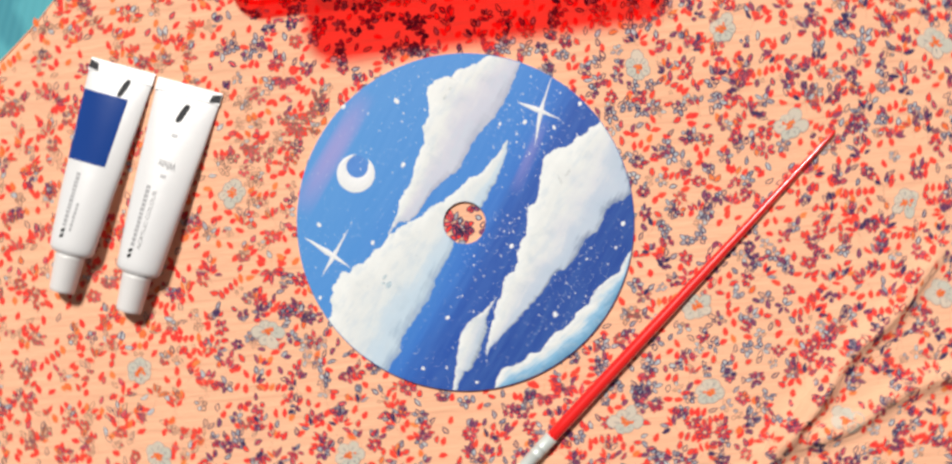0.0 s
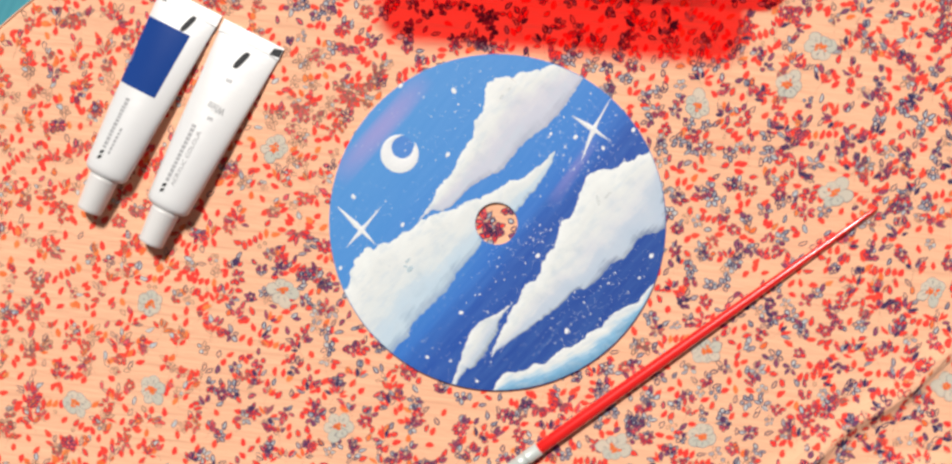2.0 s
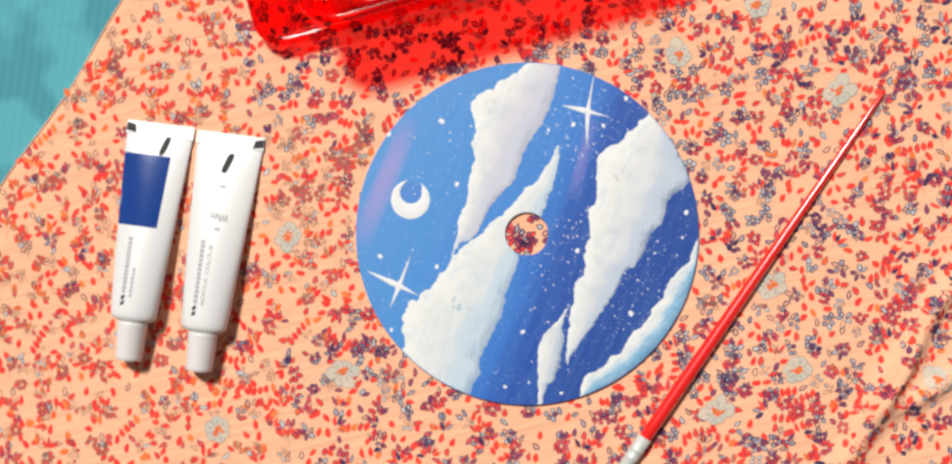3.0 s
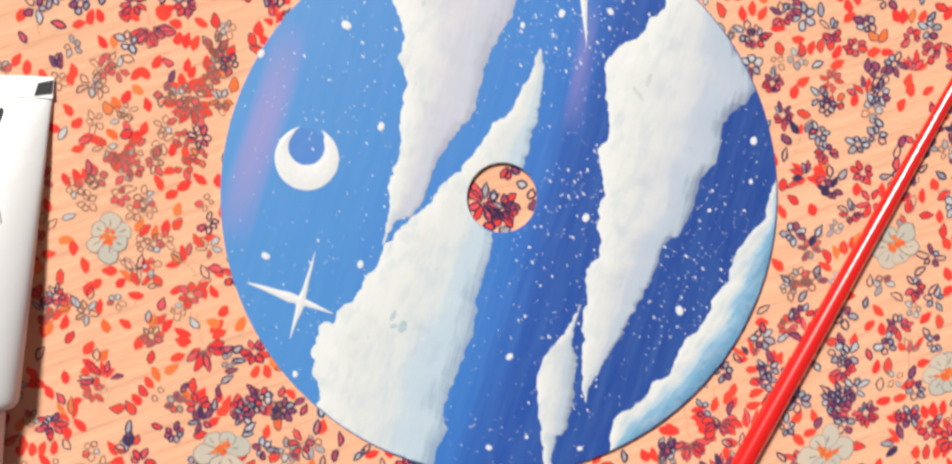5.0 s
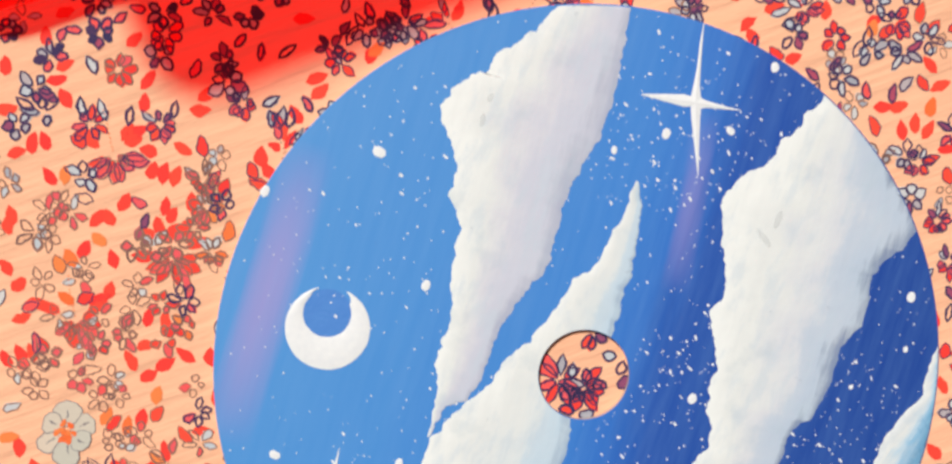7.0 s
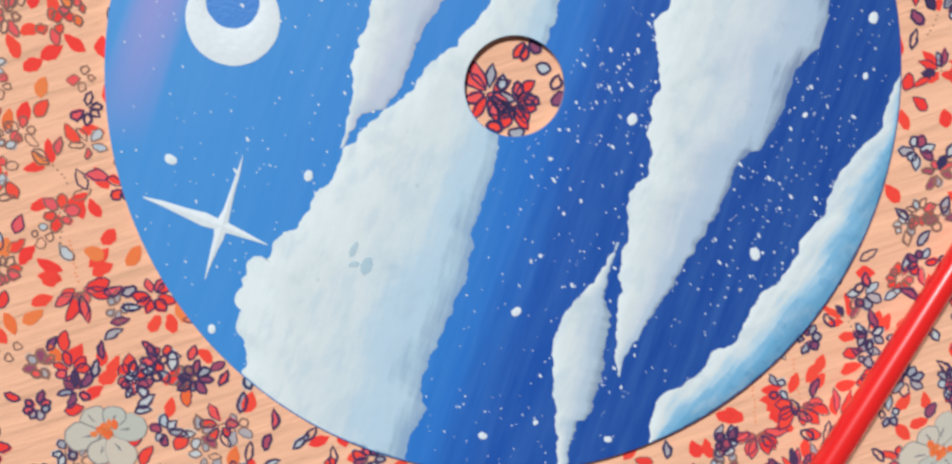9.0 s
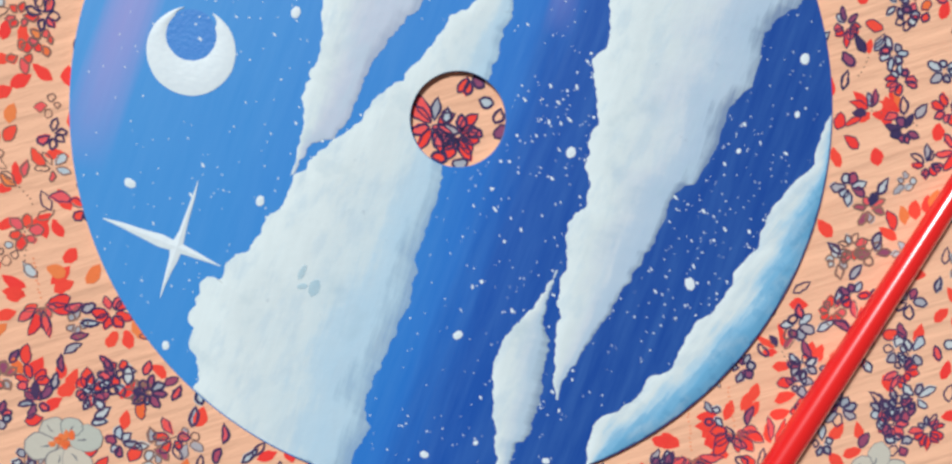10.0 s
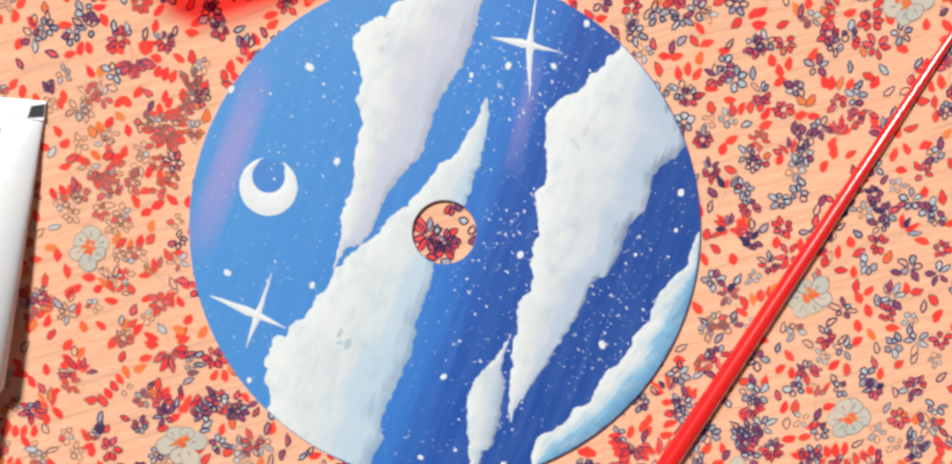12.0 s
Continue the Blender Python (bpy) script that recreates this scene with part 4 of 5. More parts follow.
LILAC = (0.64, 0.65, 0.72)
HAZE = (0.49, 0.64, 0.77)
build_cloud([(12.5, 64), (6.7, 58.1), (-0.4, 54.8), (-3.8, 53.4), (-5.2, 51.7), (-7.5, 51.9), (-10.9, 49.9), (-13.5, 46.1), (-12.7, 39), (-14.8, 34), (-14.6, 28.9),
             (-18.2, 19.6), (-18.6, 15.6), (-21.9, 10.2), (-23.3, 5.4), (-27.4, -4.1)],
            [(21.5, 61), (17.6, 51.3), (14.6, 44.1), (10.2, 37.2), (6.3, 33.1), (2, 27.1), (-1.6, 19.8), (-5.9, 16.2), (-10.9, 11.7), (-14.6, 6.4),
             (-17, 2.8), (-20.0, 0.6), (-23.2, 0.3), (-26.6, -3.8)],
            cloud_paint_material("cloud_lilac", LILAC, (0.56, 0.59, 0.70), 0.25, 0.85), 1.0, 1.5, 0.9, "white painted cloud shading to lilac grey")
build_cloud([(14.9, 29.4), (12.2, 25.2), (8.3, 21), (5, 17.2), (1.7, 15.9), (-5.3, 9.4), (-9, 6.6), (-12.2, 5.8), (-16.1, 2.1), (-23.6, -1.9), (-29.8, -8.2), (-33.1, -10.9),
             (-35.6, -14.2), (-38.6, -15.1), (-41.1, -18.1), (-43.7, -18.2), (-45.8, -20.9), (-47.4, -25.4), (-47.2, -30.2), (-48.4, -34), (-53.5, -39.5)],
            [(15.3, 29), (14.7, 24.1), (13.3, 20.4), (11.3, 15.7), (8.8, 11.2), (6.3, 6.6), (-1.0, -3.5), (-3.7, -6.9), (-4.8, -10.3), (-7, -14.6), (-10.1, -19.8), (-12.1, -26.2),
             (-15, -30.5), (-18.4, -35.7), (-20.8, -38.6), (-22.5, -42.7), (-22.8, -46.6), (-25.8, -50), (-27.2, -53.3), (-32.5, -62)],
            cloud_paint_material("cloud_blue_grey", (0.68, 0.74, 0.76), HAZE, 0.4, 0.86, 0.98, 0.42, 0.4), 11.0, 1.5, 1.0, "large white painted cloud with a hazy blue edge")
build_cloud([(50, 37), (45.5, 34.2), (42.5, 31.8), (39.1, 30.1), (37.1, 27.8), (30, 25.1), (27.9, 22.1), (26.4, 16.3), (26.1, 12.2), (25, 7.3), (22.4, 4.8), (21.7, -3),
             (18.9, -10.2), (17.9, -16), (14.3, -19.4), (12.8, -25.9), (10.6, -30.4), (10.3, -35.2), (8.5, -39.8), (7.8, -47.1)],
            [(51.5, 33), (55, 26), (58, 17.5), (59, 11.5), (56.9, 9.1), (50.6, 5.4), (47.8, -1.3), (42.8, -5.9), (40.2, -10.9), (36.3, -15.7), (32.1, -17.8), (28.8, -23),
             (25.9, -26.4), (22.3, -30.1), (19.3, -33.9), (13.4, -40.2), (9.2, -44.9), (8.1, -47.3)],
            cloud_paint_material("cloud_lilac_grey", (0.66, 0.69, 0.74), (0.46, 0.56, 0.69), 0.5, 0.90, 0.95), 21.0, 1.6, 1.0, "large white painted cloud shaded with lilac grey")
build_cloud([(11.4, -26.2), (8.8, -29.1), (7, -31.6), (3.7, -33.5), (0.2, -37.2), (-1.7, -40.8), (-2.5, -47.6), (-3.4, -55.4), (-4.7, -61)],
            [(11.5, -26.6), (10.3, -29.3), (8.2, -32.9), (8.1, -37.7), (6.6, -42.4), (4.7, -48), (2, -52.5), (-0.2, -54), (-3.0, -61)],
            cloud_paint_material("cloud_thin", (0.62, 0.67, 0.73), (0.45, 0.55, 0.66), 0.4, 0.8), 31.0, 1.0, 1.2, "narrow white painted cloud ending in a point")
build_cloud([(60, -7), (56.9, -12.6), (54.8, -17), (50.9, -19.7), (48.1, -22.1), (45.1, -25.9), (43.7, -28.6), (40.4, -31), (38.4, -34.5), (35.5, -37.4), (32.3, -38.8),
             (28.7, -43.1), (26.8, -45.7), (23.2, -46.5), (20.8, -49.1), (17.7, -50.5), (13.5, -51.9), (11.7, -55.4), (10.4, -61)],
            [(61, -7), (60, -16), (57, -25.6), (51.7, -35.2), (45, -43.7), (36.5, -50.7), (27, -56.2), (17.5, -59.8), (10.8, -61.5)],
            cloud_paint_material("cloud_rim_blue", (0.46, 0.64, 0.78), (0.20, 0.45, 0.68), 0.6, 0.5, 1.7, 1.2, 0.65, 48, 0.6), 41.0, 0.9, 0.2, "white painted cloud washed with blue along the rim")


def build_moon():
    bm = bmesh.new()
    cx, cy, r, ix, iy, ir = -38.8, 17.4, 6.8, -38.3, 19.75, 3.85
    out, inn = [], []
    a0 = math.atan2(iy - cy, ix - cx)
    for i in range(49):
        a = a0 + radians(10) + radians(321) * i / 48
        wob = 0.09 * noise.noise((math.cos(a) * 3, math.sin(a) * 3, 2.0))
        out.append((cx + (r + wob) * math.cos(a), cy + (r + wob) * math.sin(a)))
        b = a0 + radians(16) + radians(299) * i / 48
        inn.append((ix + (ir - wob) * math.cos(b), iy + (ir - wob) * math.sin(b)))
    for i in range(49):
        pull = 0.8 * max(0.0, 1 - min(i, 48 - i) / 4)
        inn[i] = tuple(q + (o - q) * pull for o, q in zip(out[i], inn[i]))
    rings = []
    for k, up in ((0, 0.04), (0.2, 0.15), (0.8, 0.15), (1, 0.04)):
        rings.append([(o[0] + (q[0] - o[0]) * k, o[1] + (q[1] - o[1]) * k, TOP + up) for o, q in zip(out, inn)])
    loft(bm, rings, closed=False, caps=False)
    bmesh.ops.recalc_face_normals(bm, faces=bm.faces)
    inside = bmesh.new()
    inside.faces.new([inside.verts.new((ix + (ir + 0.15) * math.cos(2 * math.pi * i / 40), iy + (ir + 0.15) * math.sin(2 * math.pi * i / 40), TOP + 0.03)) for i in range(40)])
    part("moon_shade", inside, MOON_BLUE, DISC, "darker blue round inside the crescent")
    part("crescent_moon", bm, WHITE, DISC, "white painted crescent moon")


def build_star(cx, cy, tips):
    """A four-pointed twinkle: thin tapering strokes that meet in a small knot."""
    bm = bmesh.new()
    fat = (0.8, 1.5, 1.1, 1.0)
    mid = bm.verts.new((cx, cy, TOP + 0.2))
    ring = []
    for k, (tx, ty) in enumerate(tips):
        nx, ny = tips[(k + 1) % 4]
        d, e = math.hypot(tx - cx, ty - cy), math.hypot(nx - cx, ny - cy)
        ux, uy, wx, wy = (tx - cx) / d, (ty - cy) / d, (nx - cx) / e, (ny - cy) / e
        for s, half in ((1.0, 0.06), (0.75, 0.26), (0.45, 0.46), (0.22, 0.66)):
            half *= fat[k]
            ring.append((cx + ux * d * s + wx * half, cy + uy * d * s + wy * half))
        ring.append((cx + 0.85 * (ux + wx), cy + 0.85 * (uy + wy)))
        for s, half in ((0.22, 0.66), (0.45, 0.46), (0.75, 0.26), (1.0, 0.06)):
            half *= fat[(k + 1) % 4]
            ring.append((cx + wx * e * s + ux * half, cy + wy * e * s + uy * half))
    vs = [bm.verts.new((x + 0.22 * noise.noise((x * 1.4, y * 1.4, 3)), y + 0.22 * noise.noise((x * 1.4, y * 1.4, 8)), TOP + 0.06)) for x, y in ring]
    for i in range(len(vs)):
        bm.faces.new((mid, vs[i], vs[(i + 1) % len(vs)]))
    bmesh.ops.recalc_face_normals(bm, faces=bm.faces)
    part("twinkling_star", bm, WHITE, DISC, "white four-pointed painted star", False)


build_moon()
build_star(26.8, 39.6, [(30.6, 51.5), (18.4, 42.8), (24.9, 27.8), (33.6, 36.7)])
build_star(-46.8, -12.0, [(-41.5, -2.4), (-57.1, -5.6), (-51.0, -19.4), (-40.9, -16.1)])


def dab(bm, x, y, r, z, stretch=1.0, turn=0.0):
    """A blob of paint, uneven and slightly domed."""
    n = 9 if r > 0.5 else 6
    ph = rnd.uniform(0, 6.28)
    ca, sa = math.cos(turn), math.sin(turn)
    ring = []
    for i in range(n):
        a = 2 * math.pi * i / n
        q = r * (1 + 0.16 * math.sin(2 * a + ph) + rnd.uniform(-0.1, 0.1))
        px, py = q * math.cos(a) * stretch, q * math.sin(a)
        ring.append(bm.verts.new((x + px * ca - py * sa, y + px * sa + py * ca, z)))
    if n == 6:
        bm.faces.new(ring)
        return
    top = bm.verts.new((x, y, z + 0.12))
    for i in range(n):
        bm.faces.new((top, ring[i], ring[(i + 1) % n]))


BIG_DOTS = [(-24.3, 43.1, 0.95), (-43.2, 41.1, 0.85), (-21.9, 20.5, 0.85), (-52.0, -0.9, 0.85), (40.6, 42.2, 0.8), (21.2, 35.7, 0.8), (31.5, 33.8, 0.7),
            (12.4, 35.0, 0.6), (56.0, 0.0, 0.85), (16.7, -8.2, 0.85), (53.5, -8.5, 0.5), (-32.8, -7.2, 0.8), (32.2, -32.4, 0.95), (-6.0, -33.8, 0.75),
            (-14.7, -52.0, 0.65), (4.5, -56.8, 0.6), (-51.6, -27.0, 0.65), (-0.8, -26.0, 0.35), (43.3, -12.6, 0.45), (-6.2, -51.7, 0.45)]
for dx, dy, dr in BIG_DOTS:
    bm = bmesh.new()
    dab(bm, dx, dy, dr, TOP + 0.05)
    part("star_dot", bm, WHITE, DISC)


def speckle():
    """Fine spatter of white paint, thicker in the dark bands."""
    bm = bmesh.new()
    made = 0
    swarms = ((27, 32, 9, 150), (31, -29, 8.5, 115), (42, -12, 9, 65), (10, -10, 9, 60), (18, -4, 6, 60), (12, 38, 8, 70), (-25, 38, 12, 60), (-30, 8, 14, 70), (8, -44, 9, 40))
    for cx, cy, spread, count in swarms:
        for i in range(count):
            x, y = rnd.gauss(cx, spread), rnd.gauss(cy, spread)
            if HOLE_R + 0.6 < math.hypot(x, y) < DISC_R - 0.6:
                dab(bm, x, y, rnd.choice((0.06, 0.08, 0.09, 0.1, 0.12, 0.15, 0.22)), TOP + 0.035, rnd.uniform(1.2, 2.6), radians(rnd.gauss(-68, 12)))
    for i in range(900):
        a, r = rnd.uniform(0, 6.28), DISC_R * math.sqrt(rnd.random()) * 0.985
        x, y = r * math.cos(a), r * math.sin(a)
        if r > HOLE_R + 0.6 and (0.87 * x - 0.49 * y > -4 or rnd.random() < 0.35):
            dab(bm, x, y, rnd.choice((0.06, 0.07, 0.085, 0.1)), TOP + 0.035, rnd.uniform(1.2, 2.4), radians(rnd.gauss(-66, 12)))
    for i in range(330):
        a, r = rnd.uniform(0, 6.28), DISC_R * math.sqrt(rnd.random()) * 0.985
        if r > HOLE_R + 0.6:
            dab(bm, r * math.cos(a), r * math.sin(a), rnd.choice((0.07, 0.08, 0.1, 0.14)), TOP + 0.035, rnd.uniform(1.0, 1.6), radians(-60))
    tagged(part("star_speckle", bm, WHITE, DISC, "fine white spattered star specks", False), kind="stuff")


speckle()


def smudge(name, material, label, spots):
    """Thin brush marks left on a cloud."""
    bm = bmesh.new()
    for x, y, r, stretch, turn in spots:
        dab(bm, x, y, r, TOP + 0.14, stretch, radians(turn))
    part(name, bm, material, DISC, label)


TEAL_WASH = plain("thin_teal_acrylic", (0.30, 0.55, 0.70), (0.42, 0.62, 0.74), 0.5, 0.6, 0.2)
GREY_WASH = plain("thin_grey_acrylic", (0.48, 0.51, 0.52), (0.60, 0.62, 0.62), 0.5, 0.6, 0.2)
for wash, thin in ((TEAL_WASH, 0.3), (GREY_WASH, 0.16)):
    wash.node_tree.nodes["Principled BSDF"].inputs["Alpha"].default_value = thin
smudge("teal_smudge", TEAL_WASH, "small teal brush mark in the cloud", [(-27.0, -22.2, 0.9, 1.6, 75), (-28.4, -19.4, 0.55, 2.4, 60), (-28.8, -21.6, 0.55, 1.5, 10)])
smudge("grey_smudge", GREY_WASH, "faint grey swirl in the cloud", [(33.6, 15.4, 0.55, 3.6, 110), (36.4, 17.8, 0.6, 2.4, 60)])
smudge("grey_smudge", GREY_WASH, "faint grey nick in the cloud", [(-7.2, 44.4, 0.55, 1.8, 70), (-5.2, 47.6, 0.52, 1.4, 40)])

# ---- the paint tubes ----
TUBE_L, CRIMP = 64.7, 11.9


def tube_section(s):
    """Half width and half height at s, from the shoulder (0) to the crimp (1)."""
    w = 8.0 + (CRIMP - 8.0) * s ** 0.9
    h = 5.1 * (1 - s ** 1.25) + 0.45
    return w, h


def tube_top(s, u):
    """Place on the tube's upper face: s along it, u across it from -1 to 1."""
    w, h = tube_section(s)
    a = math.acos(max(-1.0, min(1.0, u)))
    p = 0.72 + 0.28 * (1 - s)
    return (w * u, s * TUBE_L, h + h * math.sin(a) ** p)


def patch(bm, s0, s1, u0, u1, lift=0.12, ns=10, nu=8, skew=0.0):
    grid = []
    for i in range(ns + 1):
        line = []
        for j in range(nu + 1):
            u = u0 + (u1 - u0) * j / nu
            s = s0 + (s1 - s0) * i / ns + skew * (j / nu - 0.5)
            x, y, z = tube_top(s, u)
            line.append(bm.verts.new((x, y, z + lift)))
        grid.append(line)
    for i in range(ns):
        for j in range(nu):
            bm.faces.new((grid[i][j], grid[i][j + 1], grid[i + 1][j + 1], grid[i + 1][j]))


def blot(bm, sc, uc, ds, du, skew, lift):
    """A slanted mark with rounded ends."""
    n, ring = 20, []
    for i in range(n):
        a = 2 * math.pi * i / n
        u = du * math.copysign(abs(math.cos(a)) ** 0.6, math.cos(a))
        v = ds * math.copysign(abs(math.sin(a)) ** 0.6, math.sin(a))
        x, y, z = tube_top(sc + v, uc + u + skew * v / ds)
        ring.append(bm.verts.new((x, y, z + lift)))
    x, y, z = tube_top(sc, uc)
    mid = bm.verts.new((x, y, z + lift))
    for i in range(n):
        bm.faces.new((mid, ring[i], ring[(i + 1) % n]))


def letters(text, s0, s1, u_low, u_high, material, parent, label, across=False):
    """Printed words bent to the tube's face: along it, or across it with their heads towards the cap."""
    cu = bpy.data.curves.new("print_line", "FONT")
    cu.body = text
    ob = bpy.data.objects.new("print_line", cu)
    bpy.context.scene.collection.objects.link(ob)
    me = bpy.data.meshes.new_from_object(ob.evaluated_get(bpy.context.evaluated_depsgraph_get()))
    bpy.data.objects.remove(ob)
    x0, x1 = min(v.co.x for v in me.vertices), max(v.co.x for v in me.vertices)
    y0, y1 = min(v.co.y for v in me.vertices), max(v.co.y for v in me.vertices)
    for v in me.vertices:
        run, rise = (v.co.x - x0) / (x1 - x0), (v.co.y - y0) / (y1 - y0)
        if across:
            run, rise = rise, run
        x, y, z = tube_top(s0 + (s1 - s0) * run, u_low + (u_high - u_low) * rise)
        v.co = Vector((x, y, z + 0.16)) * MM
    return from_mesh("print_line", me, material, parent, label, False)


def build_tube(x, y, turn, blue):
    tube = base("paint_tube", x, y, turn)
    tagged(tube, "white paint tube with a blue colour label lying on cloth" if blue else "plain white paint tube with small dark print lying on cloth",
           "paint tube", "paint tubes")
    bm = bmesh.new()
    n = 40
    rings = []
    for s in [i / 30 for i in range(31)]:
        w, h = tube_section(s)
        p = 0.72 + 0.28 * (1 - s)
        dent = 0.25 * noise.noise((s * 5, 3.0 if blue else 8.0, 1.0)) * math.sin(math.pi * s)
        ring = []
        for i in range(n):
            a = 2 * math.pi * i / n
            sn = math.sin(a)
            ring.append((w * math.cos(a) + dent, s * TUBE_L, h + h * math.copysign(abs(sn) ** p, sn)))
        rings.append(ring)
    w, h = tube_section(0)
    shoulder = []
    for k, back in ((0.30, 2.6), (0.62, 2.4), (0.86, 1.7), (0.97, 0.7)):
        shoulder.append([(w * k * math.cos(2 * math.pi * i / n), -back, h + h * k * math.sin(2 * math.pi * i / n)) for i in range(n)])
    loft(bm, shoulder + rings)
    bmesh.ops.recalc_face_normals(bm, faces=bm.faces)
    part("tube_body", bm, TUBE_WHITE, tube)
    # flat crimped end, folded over once
    bm = bmesh.new()
    prof = [(TUBE_L - 1.5, 1.36), (TUBE_L + 2.6, 0.72), (TUBE_L + 3.0, 0.6), (TUBE_L + 2.6, 0.1), (TUBE_L - 1.5, 0.05)]
    loft(bm, [[(sx * (CRIMP + 0.1), py, pz + 0.05) for py, pz in prof] for sx in (-1, -0.5, 0, 0.5, 1)])
    bmesh.ops.recalc_face_normals(bm, faces=bm.faces)
    part("crimp", bm, TUBE_WHITE, tube, "", False)
    # ribbed cap
    bm = bmesh.new()
    m = 60
    cap = []
    for back, r, rib in ((2.3, 4.2, 0), (2.5, 5.0, 0.0), (3.0, 5.2, 0.04), (9.0, 4.9, 0.04), (15.2, 4.55, 0.04), (15.9, 4.2, 0), (16.0, 3.4, 0), (15.6, 3.2, 0)):
        cap.append([((r - rib * (i % 2)) * math.cos(2 * math.pi * i / m), -back, 5.4 - 0.05 * (back - 2.3) + (r - rib * (i % 2)) * math.sin(2 * math.pi * i / m)) for i in range(m)])
    loft(bm, cap)
    bmesh.ops.recalc_face_normals(bm, faces=bm.faces)
    part("cap", bm, CAP_WHITE, tube, "white screw cap with fine ribs", False)
    # print
    if blue:
        bm = bmesh.new()
        patch(bm, 0.48, 0.87, -0.985, 0.46, 0.1, 14, 16)
        part("colour_label", bm, BLUE_LABEL, tube, "glossy dark blue colour patch")
    bm = bmesh.new()
    blot(bm, 0.925, 0.22, 0.052, 0.09, 0.08, 0.2) if blue else blot(bm, 0.885, 0.03, 0.055, 0.10, 0.09, 0.2)
    part("dark_mark", bm, DARK_PRINT, tube, "small slanted dark mark")
    bm = bmesh.new()
    side = -1 if blue else 1
    corner = [(8.2, TUBE_L - 1.2, 1.50), (11.9, TUBE_L - 0.6, 1.40), (11.9, TUBE_L + 2.4, 0.93), (8.8, TUBE_L + 1.6, 1.06)]
    for up in (0.0, -0.12):
        bm.faces.new([bm.verts.new((side * px, py, pz + up)) for px, py, pz in corner])
    part("corner_mark", bm, DARK_PRINT, tube, "dark mark at the crimp's corner")
    bm = bmesh.new()
    for s0 in (0.055, 0.085):
        patch(bm, s0, s0 + 0.02, -0.46, -0.30, 0.12, 1, 2, 0.012)
    part("emblem", bm, DARK_PRINT, tube, "tiny dark emblem")
    lines = ((0.12, 0.42, -0.46, -0.30), (0.10, 0.26, -0.14, -0.03)) if blue else ((0.12, 0.45, -0.44, -0.28),)
    for s0, s1, u0, u1 in lines:
        bm = bmesh.new()
        s = s0
        while s < s1:
            d = rnd.uniform(0.012, 0.022)
            patch(bm, s, s + d, u0 + rnd.uniform(0, 0.02), u1, 0.12, 1, 2)
            s += d + 0.006
        part("print_line", bm, GREY_PRINT, tube, "line of small grey print")
    if not blue:
        letters("ACRYLIC COLOUR", 0.11, 0.44, 0.0, -0.15, PRINT_GREY, tube, "line of small grey capitals")
        letters("White", 0.612, 0.567, 0.36, -0.26, PRINT_GREY, tube, "small grey colour name", True)
        for s0, u0, u1 in ((0.515, -0.06, 0.14), (0.745, -0.10, 0.10)):
            bm = bmesh.new()
            u = u0
            while u < u1:
                patch(bm, s0, s0 + 0.02, u, u + 0.045, 0.12, 1, 1)
                u += 0.07
            part("print_line", bm, GREY_PRINT, tube, "line of small grey print")
    return tube


build_tube(-139.9, -9.6, -14.9, True)
build_tube(-115.8, -16.6, -15.0, False)


# ---- the paintbrush ----
def build_brush():
    ax, ay, bx, by = 30.9, -76.2, 129.8, 32.9
    turn = math.degrees(math.atan2(by - ay, bx - ax))
    brush = base("paintbrush", ax, ay, turn)
    tagged(brush, "slim paintbrush with a glossy red handle and silver ferrule", "paintbrush")
    length = math.hypot(bx - ax, by - ay)

    def spun(name, prof, material, label="", n=28):
        bm = bmesh.new()
        rings = []
        for x, r in prof:
            z = 2.5 + (0.95 - 2.5) * max(0.0, x) / length
            rings.append([(x, r * math.cos(2 * math.pi * i / n), z + r * math.sin(2 * math.pi * i / n)) for i in range(n)])
        loft(bm, rings)
        bmesh.ops.recalc_face_normals(bm, faces=bm.faces)
        return part(name, bm, material, brush, label)

    spun("handle", [(0, 2.15), (0.4, 2.25), (8, 2.35), (25, 2.32), (50, 2.15), (80, 1.82), (110, 1.4), (135, 1.0), (length - 2, 0.8), (length - 0.4, 0.5), (length, 0.15)],
         RED_LACQUER, "glossy red lacquered handle")
    spun("ferrule", [(-24, 2.0), (-23.5, 2.15), (-14, 2.3), (-8.2, 2.4), (-8, 2.55), (-7.4, 2.55), (-7.2, 2.4), (-5, 2.45), (-4.8, 2.6), (-4.2, 2.6), (-4, 2.48), (0.5, 2.55), (0.6, 2.3)],
         ALUMINIUM, "silver crimped ferrule")
    spun("bristles", [(-37, 0.2), (-34, 1.0), (-29, 1.9), (-23, 1.95)], BRISTLE, "brown pointed bristles")


build_brush()


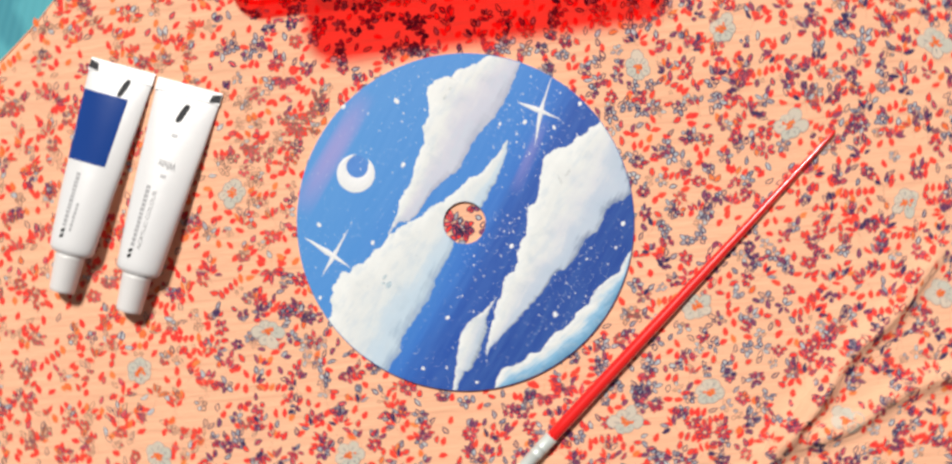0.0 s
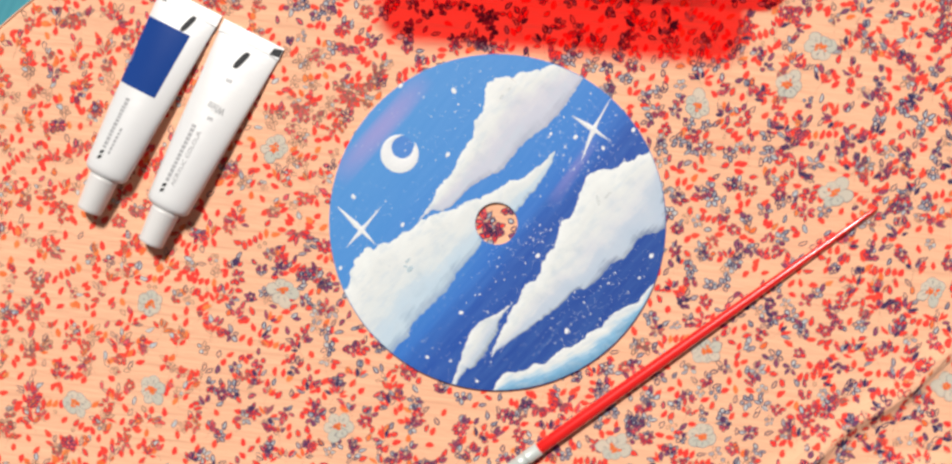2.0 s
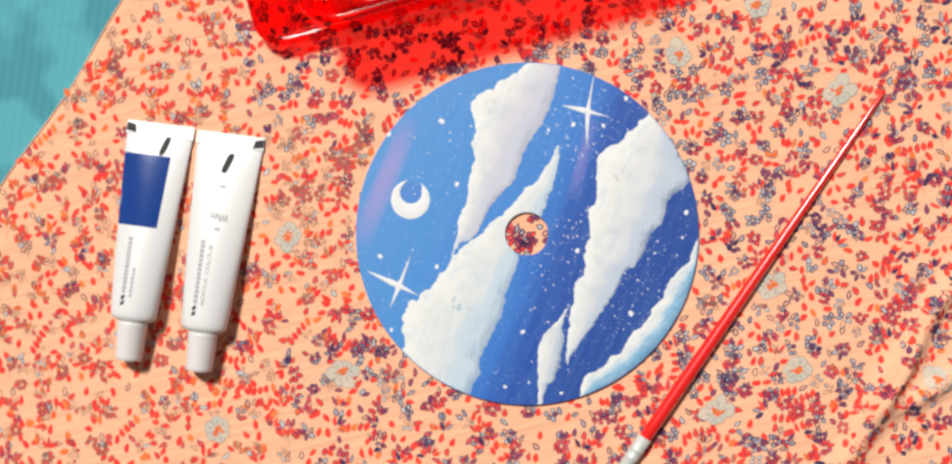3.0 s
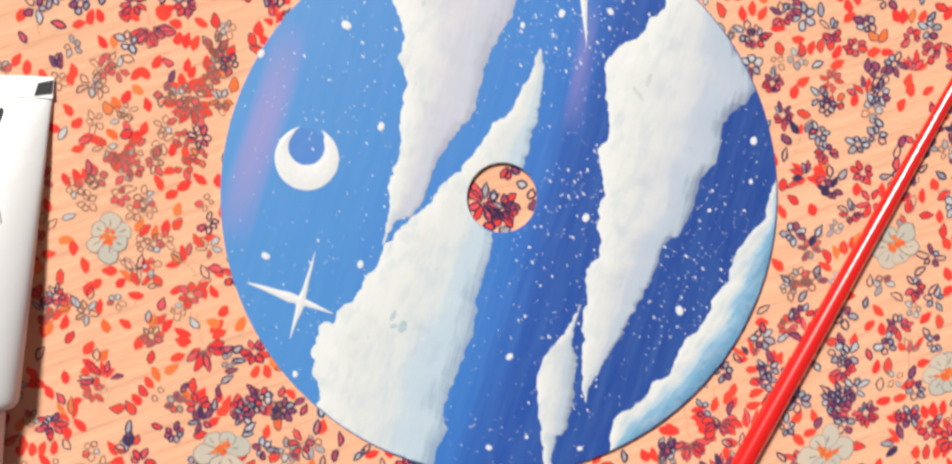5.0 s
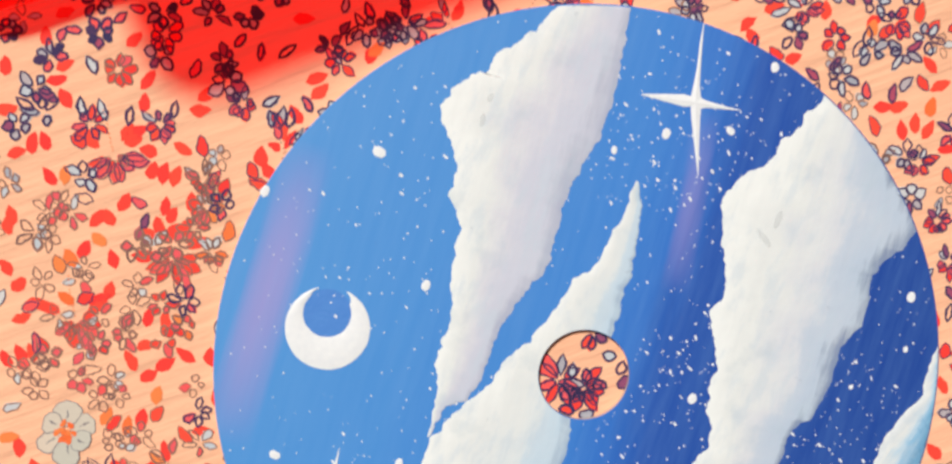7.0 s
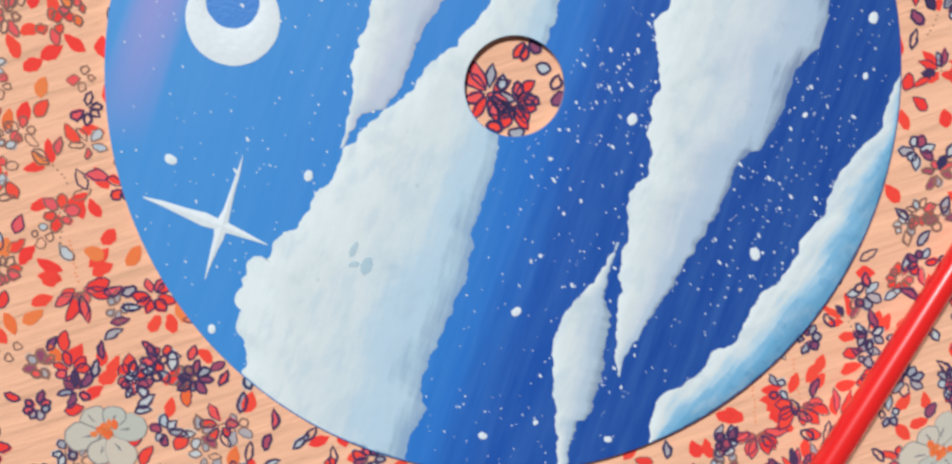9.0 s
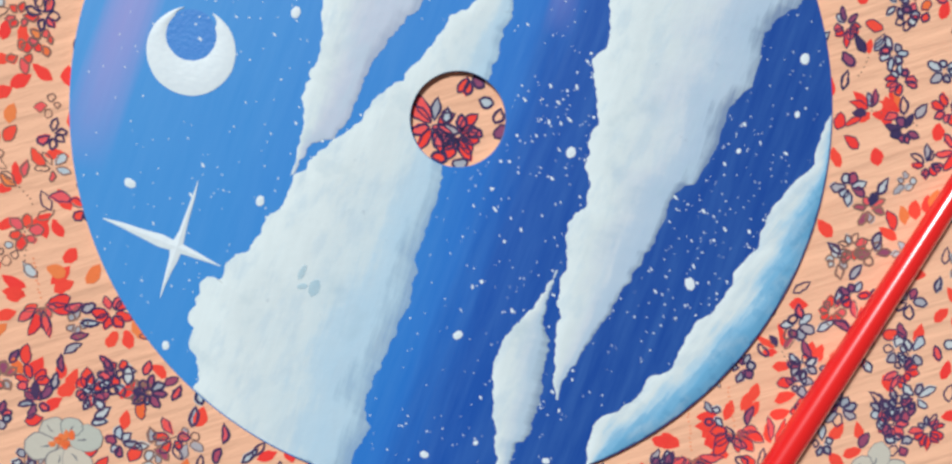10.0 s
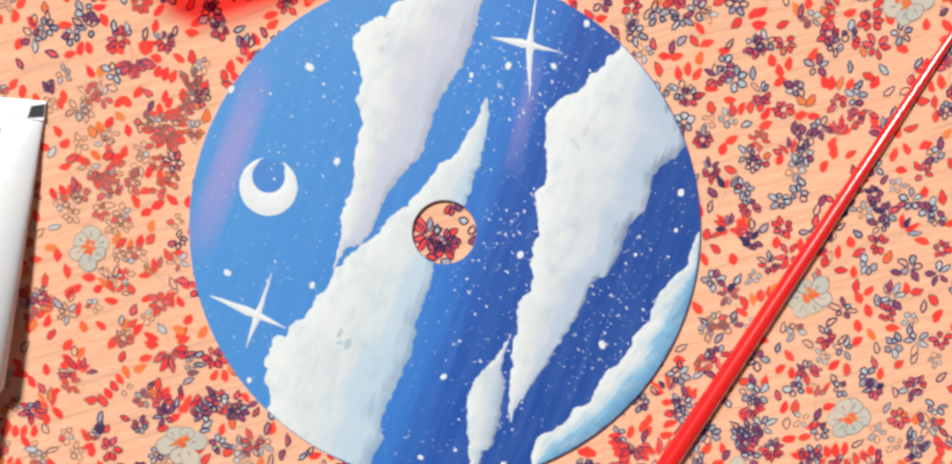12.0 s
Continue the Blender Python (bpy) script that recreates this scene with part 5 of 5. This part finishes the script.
# ---- the red tray ----
def build_tray():
    W, D, H = 130.0, 96.0, 32.0
    tray = base("plastic_tray", -63.0, 75.2, 7.5)
    tagged(tray, "clear red plastic paint tray with rounded corners and a rolled rim", "paint tray")
    bm = bmesh.new()
    rings = [round_rect(9, 9, W - 9, D - 9, 8, 0.25), round_rect(7.5, 7.5, W - 7.5, D - 7.5, 9, 0.9), round_rect(3.4, 3.4, W - 3.4, D - 3.4, 10, H - 2.2),
             round_rect(2.2, 2.2, W - 2.2, D - 2.2, 10, H - 1.6), round_rect(0.3, 0.3, W - 0.3, D - 0.3, 11, H - 1.9), round_rect(0, 0, W, D, 11, H - 1.0), round_rect(0.6, 0.6, W - 0.6, D - 0.6, 11, H),
             round_rect(2.6, 2.6, W - 2.6, D - 2.6, 10, H - 0.1), round_rect(4.4, 4.4, W - 4.4, D - 4.4, 9, H - 1.2), round_rect(8.6, 8.6, W - 8.6, D - 8.6, 8, 2.0), round_rect(10, 10, W - 10, D - 10, 7, 1.6)]
    loft(bm, rings)
    bmesh.ops.recalc_face_normals(bm, faces=bm.faces)
    part("tray_body", bm, THIN_PLASTIC, tray)
    # low rim added for the tray's ends, so its red shadow stays narrow
    bm = bmesh.new()
    loft(bm, [round_rect(-19.4, 3.1, 147.4, D + 8.4, 10, 0.1), round_rect(-20, 2.5, 148, D + 9, 10, 6.6), round_rect(-19.4, 3.1, 147.4, D + 8.4, 10, 7.4),
              round_rect(-17.4, 5.1, 145.4, D + 6.4, 9, 6.4), round_rect(5, 6.2, W - 5, D - 5, 8, 5.6)], caps=False)
    bmesh.ops.recalc_face_normals(bm, faces=bm.faces)
    part("added_low_rim", bm, LIP_PLASTIC, tray, "low clear red rim added to keep the tray's shadow narrow")
    # two raised palettes inside, each a sunken well with a rolled lip
    for x0, x1 in ((9, 62.5), (66.5, W - 9)):
        bm = bmesh.new()
        y0, y1 = 3.8, D - 7
        top = 8.6
        loft(bm, [round_rect(x0 + 6, y0 + 6, x1 - 6, y1 - 6, 5, top - 8.4), round_rect(x0 + 2.6, y0 + 2.6, x1 - 2.6, y1 - 2.6, 6, top - 7.0), round_rect(x0, y0, x1, y1, 7, top - 2.2), round_rect(x0 - 0.4, y0 - 0.4, x1 + 0.4, y1 + 0.4, 7, top - 0.8), round_rect(x0 + 0.2, y0 + 0.2, x1 - 0.2, y1 - 0.2, 7, top),
                  round_rect(x0 + 1.6, y0 + 1.6, x1 - 1.6, y1 - 1.6, 7, top - 0.5), round_rect(x0 + 4, y0 + 4, x1 - 4, y1 - 4, 6, top - 6), round_rect(x0 + 7, y0 + 7, x1 - 7, y1 - 7, 5, top - 7)])
        bmesh.ops.recalc_face_normals(bm, faces=bm.faces)
        well = part("well", bm, RED_PLASTIC, tray, "sunken red mixing well with a rolled lip")
        # uneven glossy white patches near the well's front lip
        for k, (u, v, rx, ry) in enumerate(((0.34, 0.05, 9, 3.0), (0.80, 0.055, 8, 2.6)) if x0 > 30 else ((0.86, 0.05, 4, 2.2),)):
            bm = bmesh.new()
            cx, cy = x0 + (x1 - x0) * u, y0 + (y1 - y0) * v
            rings = []
            for q, up in ((1.0, -2.2), (0.93, -0.6), (0.7, 0.1), (0.3, 0.4), (0.05, 0.5)):
                ring = []
                for i in range(28):
                    a = 2 * math.pi * i / 28
                    w = q * (1 + 0.28 * noise.noise((math.cos(a) * 1.3 + k, math.sin(a) * 1.3 + x0, 4.0)))
                    ring.append((cx + rx * w * math.cos(a), cy + ry * w * math.sin(a), top + up))
                rings.append(ring)
            loft(bm, rings)
            bmesh.ops.recalc_face_normals(bm, faces=bm.faces)
            part("white_patch", bm, GLOSSY_WHITE, well, "glossy white patch")
    return tray


build_tray()
